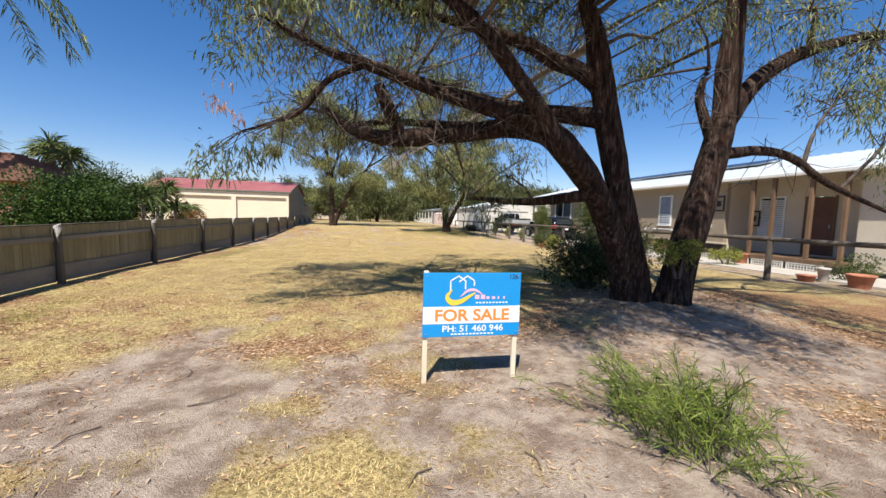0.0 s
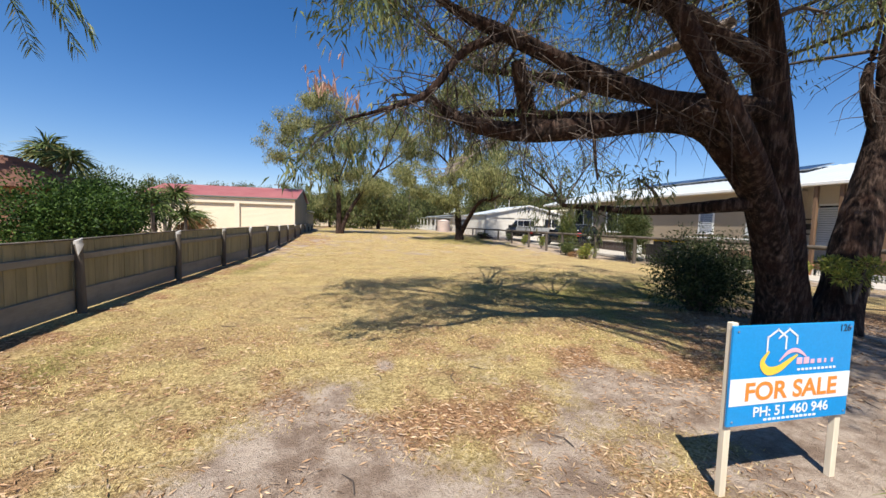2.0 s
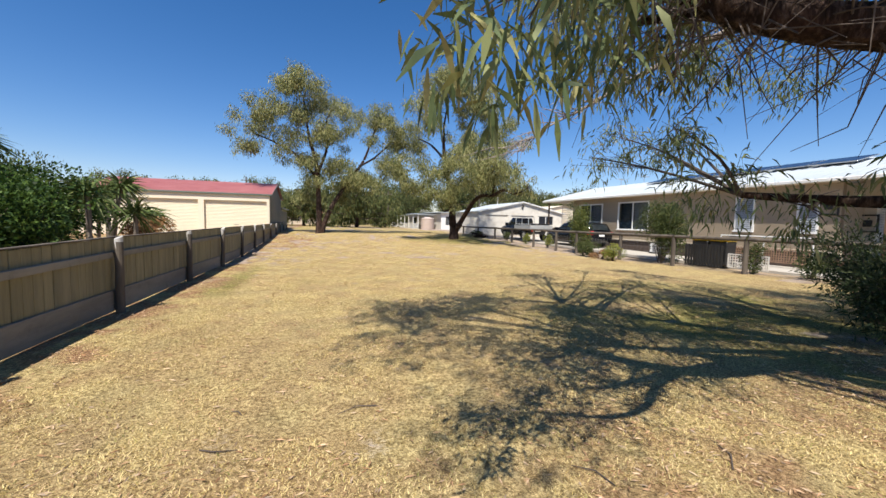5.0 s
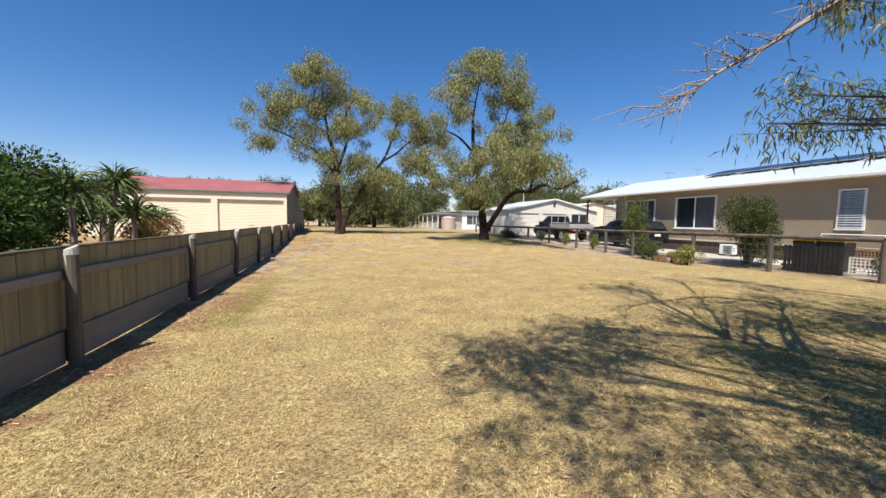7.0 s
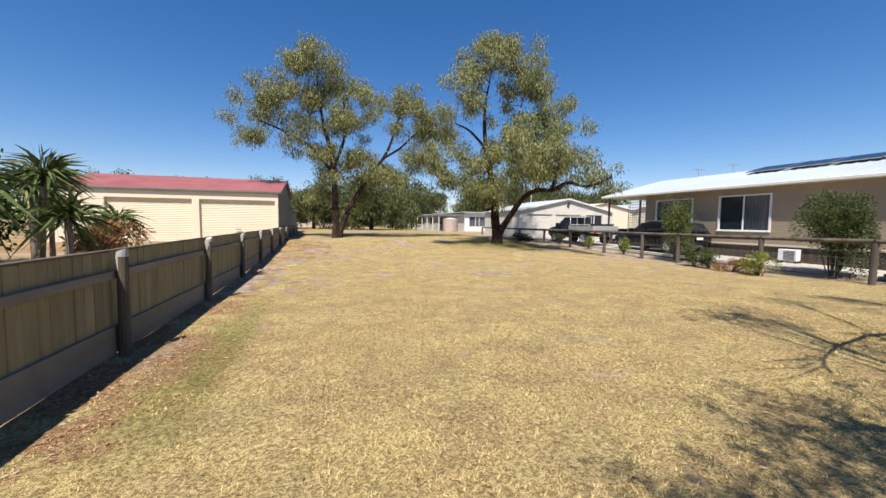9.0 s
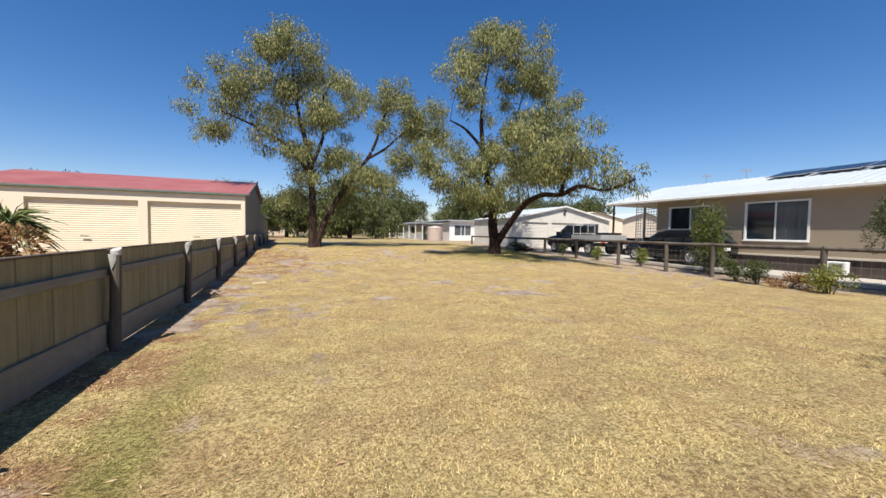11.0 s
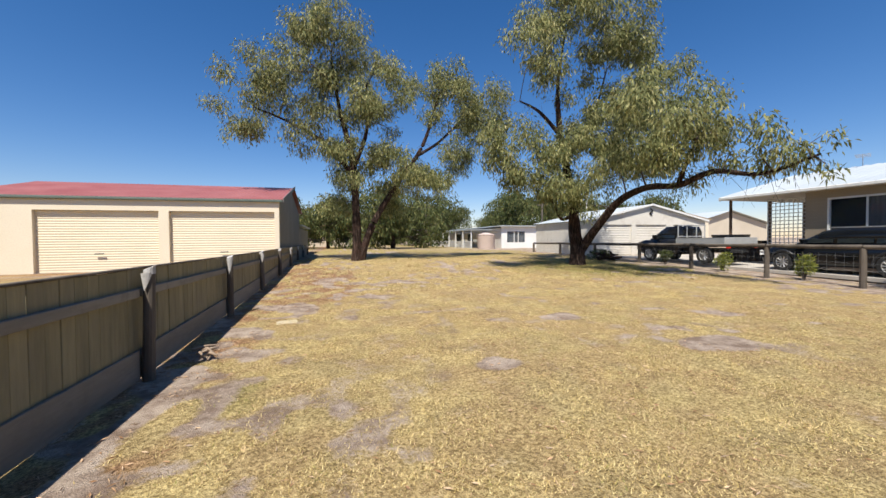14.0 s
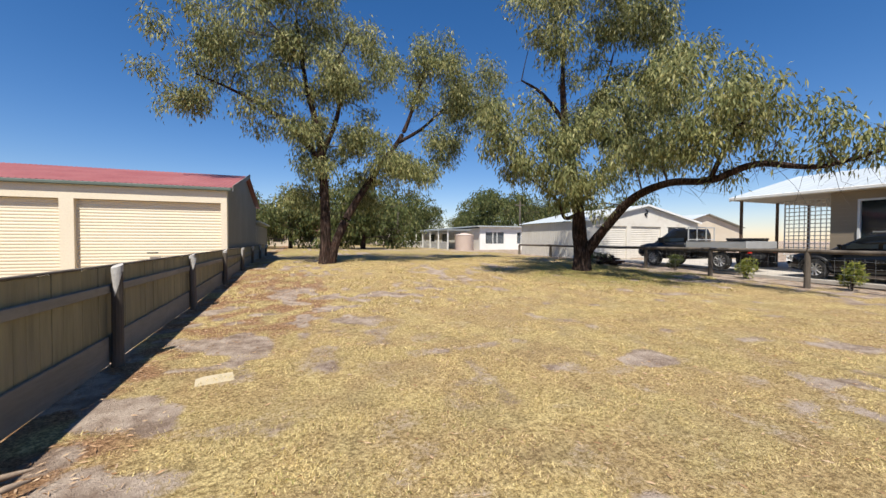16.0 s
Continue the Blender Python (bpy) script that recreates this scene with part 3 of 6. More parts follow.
# ---- red-roofed garage ----
def ribbed(bm, x0, x1, y, z0, z1, pitch, depth):
    """A sheet facing -y with horizontal ribs."""
    n = int((z1 - z0) / pitch)
    rows = []
    for i in range(n + 1):
        z = z0 + i * pitch
        for dz, d in ((0, 0), (pitch * 0.35, depth), (pitch * 0.65, depth)):
            rows.append((z + dz, y - d))
    pts = [[bm.verts.new((x, yy, z)) for z, yy in rows if z <= z1] for x in (x0, x1)]
    for a, b, c, d in zip(pts[0], pts[1], pts[1][1:], pts[0][1:]):
        bm.faces.new((a, b, c, d))
    return bm


def build_garage():
    g = thing("garage_shed", "cream metal double garage with faded red roof", "garage")
    x0, x1, y0, y1, ze = -17.0, -5.86, 34.8, 44.0, 3.22
    doors = [(-14.45, -10.38), (-10.02, -6.05)]
    z = -0.4
    for a, b in ((x0, doors[0][0]), (doors[0][1], doors[1][0]), (doors[1][1], x1)):
        part("front_wall", slab(a, b, y0, y0 + 0.24, z, ze), M_CREAM, g)
    part("lintel", slab(doors[0][0], doors[0][1], y0, y0 + 0.24, 2.75, ze), M_CREAM, g)
    part("lintel", slab(doors[1][0], doors[1][1], y0, y0 + 0.24, 2.75, ze), M_CREAM, g)
    for a, b in doors:
        d = part("roller_door", ribbed(bmesh.new(), a, b, y0 + 0.16, z, 2.748, 0.1, 0.011), M_CREAMDOOR, g)
        part("door_handle", slab((a + b) / 2 - 0.15, (a + b) / 2 + 0.15, y0 + 0.03, y0 + 0.07, 1.02, 1.06), M_BLACK, d, "black lift handle")
    ridge = 4.35
    ym = (y0 + y1) / 2
    prof = [(y0 + 0.25, z), (y1, z), (y1, ze), (ym, ridge), (y0 + 0.25, ze)]
    for xa, xb in ((x1 - 0.1, x1), (x0, x0 + 0.1)):
        bm = bmesh.new()
        a = [bm.verts.new((xa, yy, zz)) for yy, zz in prof]
        b = [bm.verts.new((xb, yy, zz)) for yy, zz in prof]
        bm.faces.new(a)
        bm.faces.new(b[::-1])
        for i in range(5):
            bm.faces.new((a[i], b[i], b[(i + 1) % 5], a[(i + 1) % 5]))
        bmesh.ops.recalc_face_normals(bm, faces=bm.faces[:])
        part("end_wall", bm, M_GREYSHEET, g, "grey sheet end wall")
    part("back_wall", slab(x0, x1, y1 - 0.1, y1 - 0.003, z, ze - 0.01), M_CREAM, g)
    bm = bmesh.new()
    n = 74
    for s, (ya, za, yb, zb) in enumerate(((y0 - 0.08, ze + 0.06, ym, ridge + 0.06), (y1 + 0.15, ze + 0.06, ym, ridge + 0.06))):
        prev = None
        for i in range(n * 2 + 1):
            x = x0 - 0.1 + (x1 - x0 + 0.3) * i / (n * 2)
            dz = 0.022 * (i % 2)
            pair = (bm.verts.new((x, ya, za + dz)), bm.verts.new((x, yb, zb + dz)))
            if prev:
                bm.faces.new((prev[0], pair[0], pair[1], prev[1]))
            prev = pair
    bmesh.ops.recalc_face_normals(bm, faces=bm.faces[:])
    part("roof", bm, M_REDROOF, g)
    part("gutter", slab(x0 - 0.12, x1 + 0.16, y0 - 0.14, y0 - 0.03, ze - 0.05, ze + 0.06, bevel=0.02), M_GUTTER, g)
    part("barge", slab(x1 + 0.2, x1 + 0.23, y0 - 0.2, ym, -0.12, 0.06, m=Matrix.Translation((0, 0, 0)) @ Matrix(((1, 0, 0, 0), (0, 1, 0, 0), (0, (ridge - ze) / (ym - y0), 1, ze + 0.06 - (ridge - ze) / (ym - y0) * (y0 - 0.2)), (0, 0, 0, 1)))), M_GREYSHEET, g)
    s = thing("lean_to_shed", "small grey corrugated lean-to shed behind the garage", "shed")
    bm = slab(-9.0, -5.9, 44.2, 52.0, 0.2, 2.55)
    for v in bm.verts:
        if v.co.z > 1 and v.co.x > -7:
            v.co.z -= 0.2
    part("wall", bm, M_GREYSHEET, s)
    part("roof", slab(-9.2, -5.7, 44.1, 52.2, 2.52, 2.60), M_WHITEROOF, s)


build_garage()


# ---- windows ----
def window(parent, y0, y1, z0, z1, x, panes=2, louvre=False):
    """A window in a wall that faces -x: frame, sill, sashes and panes, with a dim room or curtain behind."""
    w = new("window")
    w.parent = parent
    tagged(w, "white-framed sliding window" if not louvre else "white-framed window with closed louvre shutters")
    fr = bmesh.new()
    t = 0.07
    box(fr, x - 0.05, x + 0.06, y0, y1, z1 - t, z1)
    box(fr, x - 0.05, x + 0.06, y0, y0 + t, z0 + t, z1 - t)
    box(fr, x - 0.05, x + 0.06, y1 - t, y1, z0 + t, z1 - t)
    box(fr, x - 0.05, x + 0.06, y0, y1, z0, z0 + t)
    part("window_frame", fr, M_WHITE, w)
    part("window_sill", slab(x - 0.11, x - 0.052, y0 - 0.03, y1 + 0.03, z0 - 0.02, z0 + 0.03, bevel=0.008), M_WHITE, w)
    step = (y1 - y0 - 2 * t) / panes
    for i in range(panes):
        a = y0 + t + i * step
        part("pane", slab(x + 0.005, x + 0.012, a + 0.02, a + step - 0.02, z0 + t, z1 - t), M_GLASS, w)
        if i:
            part("mullion", slab(x - 0.03, x + 0.04, a - 0.025, a + 0.025, z0 + t, z1 - t), M_WHITE, w)
    if louvre:
        n = int((z1 - z0 - 2 * t) / 0.09)
        for i in range(n):
            z = z0 + t + 0.045 + i * 0.09
            part("slat", slab(-0.006, 0.006, y0 + t, y1 - t, -0.045, 0.045, m=pose(x - 0.035, 0, z, 0, 35, 0)), M_WHITE if x > HX + 1 else M_BLIND, w)
    else:
        bm = bmesh.new()
        n = 60
        prev = None
        for i in range(n + 1):
            yy = y0 + t + (y1 - y0 - 2 * t) * 0.5 * i / n
            xx = x + 0.12 + 0.02 * math.sin(i * 0.9)
            pair = (bm.verts.new((xx, yy, z0)), bm.verts.new((xx, yy, z1)))
            if prev:
                bm.faces.new((prev[0], pair[0], pair[1], prev[1]))
            prev = pair
        part("curtain", bm, M_BLIND, w)
    part("room_back", slab(x + 0.35, x + 0.37, y0 - 0.2, y1 + 0.2, z0 - 0.2, z1 + 0.2), M_DARKROOM, w)


def wall_x(parent, name, x, y0, y1, z0, z1, holes, mat, thick=0.2):
    """A wall facing -x with openings (ya, yb, za, zb) through it."""
    holes = sorted(holes)
    y = y0
    for ya, yb, za, zb in holes:
        part(name, slab(x, x + thick, y, ya, z0, z1), mat, parent)
        part(name, slab(x, x + thick, ya, yb, z0, za), mat, parent)
        part(name, slab(x, x + thick, ya, yb, zb, z1), mat, parent)
        y = yb
    part(name, slab(x, x + thick, y, y1, z0, z1), mat, parent)


def lattice(parent, y0, y1, z0, z1, x, step, mat, name="lattice_panel"):
    """A crossed lattice facing -x in a frame."""
    p = new(name)
    p.parent = parent
    fr = bmesh.new()
    for a in ((y0, y1, z0, z0 + 0.04), (y0, y1, z1 - 0.04, z1), (y0, y0 + 0.04, z0 + 0.04, z1 - 0.04), (y1 - 0.04, y1, z0 + 0.04, z1 - 0.04)):
        box(fr, x - 0.015, x + 0.015, *a)
    part("panel_frame", fr, mat, p)
    bm = bmesh.new()
    n = int((y1 - y0) / step)
    for i in range(1, n):
        y = y0 + i * (y1 - y0) / n
        box(bm, x - 0.008, x - 0.001, y - 0.015, y + 0.015, z0 + 0.04, z1 - 0.04)
    n = max(2, int((z1 - z0) / step))
    for i in range(1, n):
        z = z0 + i * (z1 - z0) / n
        box(bm, x + 0.001, x + 0.008, y0 + 0.04, y1 - 0.04, z - 0.015, z + 0.015)
    tagged(part("lath_mass", bm, mat, p), kind="stuff")
    return p


def corrugated(bm, x0, z0, x1, z1, y0, y1, pitch=0.4, rise=0.03):
    """Roof sheet sloping from x0 to x1, ribs running down the slope."""
    n = int((y1 - y0) / pitch) * 3
    prev = None
    for i in range(n + 1):
        y = y0 + (y1 - y0) * i / n
        d = rise * (i % 3 == 0)
        pair = (bm.verts.new((x0, y, z0 + d)), bm.verts.new((x1, y, z1 + d)))
        if prev:
            bm.faces.new((prev[0], prev[1], pair[1], pair[0]))
        prev = pair
    return bm


HX, EAVE_X, EAVE_Z = 15.3, 14.95, 3.27


def build_house():
    h = thing("weatherboard_house", "long beige clad house with pale metal roof and solar panels", "house")
    wins = [(21.25, 23.55, 1.32, 3.02, 2, False), (24.9, 27.2, 1.32, 3.0, 2, False), (15.8, 16.6, 1.42, 2.93, 1, True), (13.6, 14.3, 1.42, 2.6, 1, True)]
    wall_x(h, "side_wall", HX, 13.0, 27.95, 0.78, 3.32, [w[:4] for w in wins], M_BEIGE)
    for y0, y1, z0, z1, n, lv in wins:
        window(h, y0, y1, z0, z1, HX, n, lv)
    part("plinth", slab(HX + 0.03, HX + 0.2, 13.0, 27.95, 0.0, 0.70), M_DARKPLINTH, h)
    part("skirting_ledge", slab(HX - 0.04, HX + 0.2, 13.0, 27.95, 0.701, 0.779, bevel=0.006), M_BEIGE2, h)
    # porch recess
    wall_x(h, "porch_wall", 16.7, 8.7, 13.2, 0.45, 3.5, [(11.65, 12.65, 1.1, 2.75), (10.05, 10.95, 0.5, 2.7)], M_BEIGE2)
    window(h, 11.65, 12.65, 1.1, 2.75, 16.7, 1, True)
    door = part("front_door", slab(16.74, 16.79, 10.1, 10.9, 0.5, 2.66, bevel=0.01), M_DOORBROWN, h, "dark brown screen door")
    part("door_frame", box(slab(16.66, 16.9, 10.0, 10.09, 0.5, 2.7), 16.66, 16.9, 10.91, 11.0, 0.5, 2.7), M_TIMBER, h)
    part("door_handle", slab(16.70, 16.738, 10.18, 10.22, 1.5, 1.65, bevel=0.008), M_ALLOY, door, "metal lever handle")
    part("porch_return_wall", slab(HX + 0.203, 16.697, 13.003, 13.15, 0.452, 3.3), M_BEIGE2, h)
    part("front_room_wall", slab(HX, HX + 0.2, 4.0, 8.6, 0.2, 3.3), M_BEIGE2, h)
    part("front_room_return", slab(HX + 0.2, 16.9, 8.45, 8.6, 0.2, 3.3), M_BEIGE2, h)
    part("back_end_wall", slab(HX + 0.2, 25.0, 27.75, 27.95, 0.3, 3.32), M_BEIGE2, h)
    part("front_end_wall", slab(HX + 0.2, 25.0, 4.0, 4.2, 0.2, 3.32), M_BEIGE2, h)
    part("porch_deck", slab(14.7, 16.7, 8.62, 13.0, 0.3, 0.44), M_TIMBER, h)
    for y in (8.8, 9.75, 10.95, 11.7):
        part("porch_post", slab(14.98, 15.1, y - 0.06, y + 0.06, 0.44, 3.3, bevel=0.01), M_TIMBER, h)
    part("porch_beam", slab(14.98, 15.1, 8.6, 13.0, 3.3, 3.42), M_TIMBER, h)
    for y in (9.0, 10.2, 11.4, 12.5):
        lattice(h, y, y + 1.1, 0.02, 0.3, 14.72, 0.09, M_LATTICE, "deck_lattice")
    # roof
    bm = bmesh.new()
    corrugated(bm, EAVE_X, EAVE_Z + 0.16, 20.2, 4.75, 4.0, 31.3)
    corrugated(bm, 25.6, EAVE_Z + 0.16, 20.2, 4.75, 4.0, 31.3)
    part("roof", bm, M_WHITEROOF, h)
    part("gutter", slab(EAVE_X - 0.1, EAVE_X + 0.01, 4.0, 31.3, EAVE_Z + 0.04, EAVE_Z + 0.17, bevel=0.02), M_WHITE, h)
    part("soffit", slab(EAVE_X + 0.01, HX + 0.02, 4.0, 31.25, EAVE_Z + 0.03, EAVE_Z + 0.06), M_BEIGE2, h)
    part("barge_board", prism([(EAVE_X, EAVE_Z), (20.2, 4.6), (20.2, 4.75), (EAVE_X, EAVE_Z + 0.16)], 31.3, 31.34), M_WHITE, h)
    part("veranda_ceiling", slab(HX + 0.03, 25.0, 27.96, 31.25, EAVE_Z + 0.03, EAVE_Z + 0.06), M_BEIGE2, h)
    for x in (15.35, 18.0, 20.6):
        part("veranda_post", slab(x - 0.05, x + 0.05, 31.0, 31.1, 0.1, 3.3, bevel=0.01), M_TIMBER, h)
    lattice(h, 27.98, 29.5, 0.9, 3.15, 15.5, 0.16, M_LATTICE, "screen_lattice")
    # dark slats added to fill the dark block under the veranda
    screen = new("veranda_screen")
    screen.parent = h
    for i in range(15):
        part("slat", slab(15.45 + i * 0.17, 15.6 + i * 0.17, 31.0, 31.03, 0.12, 1.3, bevel=0.004), M_DARKPLINTH, screen)
    part("screen_rail", slab(15.4, 18.0, 31.031, 31.08, 1.18, 1.28), M_DARKPLINTH, screen)
    # solar panels
    k = (4.75 - EAVE_Z - 0.16) / (20.2 - EAVE_X)
    tilt = math.degrees(math.atan(k))
    for c in range(6):
        s = new("solar_panel")
        s.parent = h
        xx = 19.1
        s.matrix_basis = pose(xx, 14.9 + c * 1.75, EAVE_Z + 0.16 + k * (xx - EAVE_X) + 0.14, 0, -tilt, 0)
        part("panel_frame", slab(-0.79, 0.79, -0.83, 0.83, -0.02, 0.02, bevel=0.005), M_ALLOY, s)
        part("panel_glass", slab(-0.76, 0.76, -0.80, 0.80, 0.021, 0.027), M_SOLAR, s)
    for y, z in ((28.6, 4.95), (26.4, 4.95)):
        a = thing("tv_antenna", "thin metal television antenna on the roof", "antenna", (20.2, y, 4.7), 25, "roof antennas")
        b = bmesh.new()
        rod(b, (0, 0, 0), (0, 0, 0.55), 0.018)
        part("mast", b, M_ALLOY, a)
        b = bmesh.new()
        rod(b, (-0.6, 0, 0.52), (0.6, 0, 0.52), 0.012, n=6)
        for i in range(7):
            rod(b, (-0.55 + i * 0.18, -0.25, 0.52), (-0.55 + i * 0.18, 0.25, 0.52), 0.007, n=5)
        part("elements", b, M_ALLOY, a)
    for y in (12.95, 13.45):
        p = thing("framed_picture", "black framed ornament on the porch wall", "picture", (16.62 if y < 13 else 15.29, y - 0.1, 1.9 + (y - 13) * 1.2), 0, "porch ornaments")
        b = bmesh.new()
        for a in ((-0.3, 0.3, 0.27, 0.33), (-0.3, 0.3, -0.33, -0.27), (-0.3, -0.24, -0.27, 0.27), (0.24, 0.3, -0.27, 0.27)):
            box(b, -0.03, 0.0, *a)
        part("frame", b, M_BLACK, p)
        part("plate", slab(-0.02, -0.008, -0.12, 0.12, -0.12, 0.12, bevel=0.02), M_BLACK, p)


build_house()


# ---- white gabled shed, far house, tank ----
def build_white_shed():
    s = thing("white_gable_shed", "off-white metal gabled shed with two roller doors", "shed")
    x0, x1, y0, y1, z0, ze, zr = 11.75, 21.0, 37.0, 43.6, 0.2, 2.62, 3.62
    xm = (x0 + x1) / 2
    doors = [(12.45, 14.85), (15.2, 17.65)]
    win = (18.2, 19.9, 1.5, 2.3)
    xs = x0
    for a, b in doors:
        part("front_wall", slab(xs, a, y0, y0 + 0.1, z0, 2.35), M_SHEDWHITE, s)
        xs = b
    part("front_wall", slab(xs, win[0], y0, y0 + 0.1, z0, 2.35), M_SHEDWHITE, s)
    part("front_wall", slab(win[0], win[1], y0, y0 + 0.1, z0, win[2]), M_SHEDWHITE, s)
    part("front_wall", slab(win[1], x1, y0, y0 + 0.1, z0, 2.35), M_SHEDWHITE, s)
    part("gable", prism([(x0, 2.352), (x1, 2.352), (x1, ze), (xm, zr), (x0, ze)], y0, y0 + 0.1), M_SHEDWHITE, s)
    for a, b in doors:
        part("roller_door", ribbed(bmesh.new(), a, b, y0 + 0.09, z0, 2.345, 0.11, 0.02), M_SHEDWHITE, s)
    w = new("window")
    w.parent = s
    for i in range(2):
        part("pane", slab(win[0] + 0.05 + i * 0.83, win[0] + 0.82 + i * 0.83, y0 + 0.03, y0 + 0.04, win[2], win[3]), M_SOLAR, w)
    part("window_frame", box(slab(win[0], win[0] + 0.05, y0 - 0.02, y0 + 0.06, win[2], win[3]), win[0] + 0.82, win[0] + 0.88, y0 - 0.02, y0 + 0.06, win[2], win[3]), M_WHITE, w)
    # ribbed side wall
    bm = bmesh.new()
    n = 66
    prev = None
    for i in range(n + 1):
        y = y0 + 0.1 + (y1 - y0 - 0.1) * i / n
        x = x0 + 0.02 * (i % 2)
        pair = (bm.verts.new((x, y, z0)), bm.verts.new((x, y, ze)))
        if prev:
            bm.faces.new((prev[0], pair[0], pair[1], prev[1]))
        prev = pair
    part("side_wall", bm, M_SHEDWHITE, s)
    part("far_side_wall", slab(x1 - 0.1, x1 - 0.003, y0 + 0.1, y1, z0, ze), M_SHEDWHITE, s)
    part("back_wall", slab(x0 + 0.03, x1 - 0.1, y1 - 0.1, y1, z0, ze), M_SHEDWHITE, s)
    bm = bmesh.new()
    corrugated(bm, x0 - 0.15, ze + 0.02, xm, zr + 0.06, y0 - 0.15, y1 + 0.15, 0.3, 0.02)
    corrugated(bm, x1 + 0.15, ze + 0.02, xm, zr + 0.06, y0 - 0.15, y1 + 0.15, 0.3, 0.02)
    part("roof", bm, M_WHITEROOF, s)
    bm = prism([(x0 - 0.15, ze - 0.06), (xm, zr - 0.02), (x1 + 0.15, ze - 0.06), (x1 + 0.15, ze + 0.06), (xm, zr + 0.1), (x0 - 0.15, ze + 0.06)], y0 - 0.19, y0 - 0.155)
    part("barge_board", bm, M_WHITE, s)
    o = thing("wall_ornament", "small dark metal lizard-shaped wall ornament", "ornament")
    L = smooth_line([(xm - 0.05, y0 - 0.03, 3.4, 0.03), (xm + 0.12, y0 - 0.03, 3.25, 0.05), (xm - 0.08, y0 - 0.03, 3.1, 0.06), (xm + 0.1, y0 - 0.03, 2.95, 0.02)])
    V, F = tubes([L], 8)
    raw("body", V, F, M_BLACK, o)
    f = thing("flag_pole", "slim white pole behind the shed", "pole", (18.2, 46.0, 0.5))
    b = bmesh.new()
    rod(b, (0, 0, -0.1), (0, 0, 5.6), 0.05, 0.035)
    part("pole", b, M_WHITE, f)


def build_far_house():
    h = thing("white_far_house", "low white house with verandah across the lawn", "house")
    z = 0.45
    x0, x1, y0 = 14.0, 24.0, 55.0
    holes = (14.6, 16.9), (18.4, 20.0)
    for a, b in ((x0, holes[0][0]), (holes[0][1], holes[1][0]), (holes[1][1], x1)):
        part("front_wall", slab(a, b, y0, y0 + 0.15, z, 2.9), M_WHITE, h)
    for a, b in holes:
        part("wall_under_window", slab(a, b, y0, y0 + 0.15, z, 1.15), M_WHITE, h)
        part("wall_over_window", slab(a, b, y0, y0 + 0.15, 2.35, 2.9), M_WHITE, h)
    for a, b in holes:
        w = new("window")
        w.parent = h
        part("pane", slab(a + 0.06, b - 0.06, y0 + 0.06, y0 + 0.07, 1.15, 2.35), M_GLASS, w)
        fr = bmesh.new()
        for xx in (a, (a + b) / 2 - 0.25, (a + b) / 2 + 0.25, b - 0.06):
            box(fr, xx, xx + 0.06, y0 - 0.03, y0 + 0.05, 1.15, 2.35)
        part("window_frame", fr, M_WHITE, w)
        part("blind", slab(a + 0.06, b - 0.06, y0 + 0.1, y0 + 0.11, 1.2, 2.35), M_BLIND, w)
    part("side_wall", slab(x0, x0 + 0.15, y0 + 0.15, 75, z, 2.75), M_SHEDWHITE, h)
    bm = slab(x0 - 0.4, x1 + 0.3, y0 - 0.4, 76, 2.9, 3.0)
    part("roof", bm, M_WHITEROOF, h)
    part("verandah_roof", slab(x0 - 3.0, x0 - 0.41, y0 + 1.5, 74, 2.55, 2.62), M_WHITEROOF, h)
    for i in range(7):
        y = y0 + 1.7 + i * 2.9
        part("verandah_post", slab(x0 - 2.95, x0 - 2.85, y, y + 0.1, z, 2.55), M_WHITE, h)
        part("balustrade", slab(x0 - 2.92, x0 - 2.88, y + 0.11, y + 2.79, 1.25, 1.32), M_WHITE, h)
        b = bmesh.new()
        for j in range(9):
            box(b, x0 - 2.915, x0 - 2.885, y + 0.3 + j * 0.29, y + 0.33 + j * 0.29, z, 1.25)
        part("balusters", b, M_WHITE, h)
    for i in range(3):
        part("side_window", slab(x0 - 0.03, x0 - 0.005, y0 + 4 + i * 5, y0 + 6 + i * 5, 1.2, 2.3), M_SOLAR, h)
    t = thing("water_tank", "cream corrugated rainwater tank beside the white house", "water tank", (11.6, 53.6, 0.42))
    V, F = [], []
    n, m = 28, 36
    for i in range(m + 1):
        r = 0.92 + 0.03 * math.cos(i * math.pi)
        for k in range(n):
            a = 2 * math.pi * k / n
            V.append((r * math.cos(a), r * math.sin(a), 1.55 * i / m))
    for i in range(m):
        for k in range(n):
            F.append((i * n + k, i * n + (k + 1) % n, (i + 1) * n + (k + 1) % n, (i + 1) * n + k))
    raw("tank_wall", V, F, M_TANK, t, smooth=True)
    b = bmesh.new()
    bmesh.ops.create_cone(b, cap_ends=True, segments=28, radius1=0.97, radius2=0.2, depth=0.22, matrix=Matrix.Translation((0, 0, 1.665)))
    part("tank_lid", b, M_TANK, t)
    c = thing("cream_far_shed", "cream shed with pale roof behind the driveway", "shed")
    part("wall", slab(22.5, 30.0, 44.0, 50.0, 0.4, 3.1), M_CREAM, c)
    bm = bmesh.new()
    corrugated(bm, 22.2, 3.1, 26.2, 3.9, 43.8, 50.2)
    corrugated(bm, 30.3, 3.1, 26.2, 3.9, 43.8, 50.2)
    part("roof", bm, M_CREAM, c)
    part("gable", prism([(22.5, 3.1), (30.0, 3.1), (26.2, 3.85)], 44.0, 44.1), M_CREAM, c)
    c = thing("blue_roof_house", "distant house with a pale blue roof", "house")
    part("wall", slab(31.5, 42.0, 47.0, 55.0, 0.4, 2.9), M_BEIGE2, c)
    bm = bmesh.new()
    corrugated(bm, 31.1, 2.9, 36.5, 4.3, 46.6, 55.4)
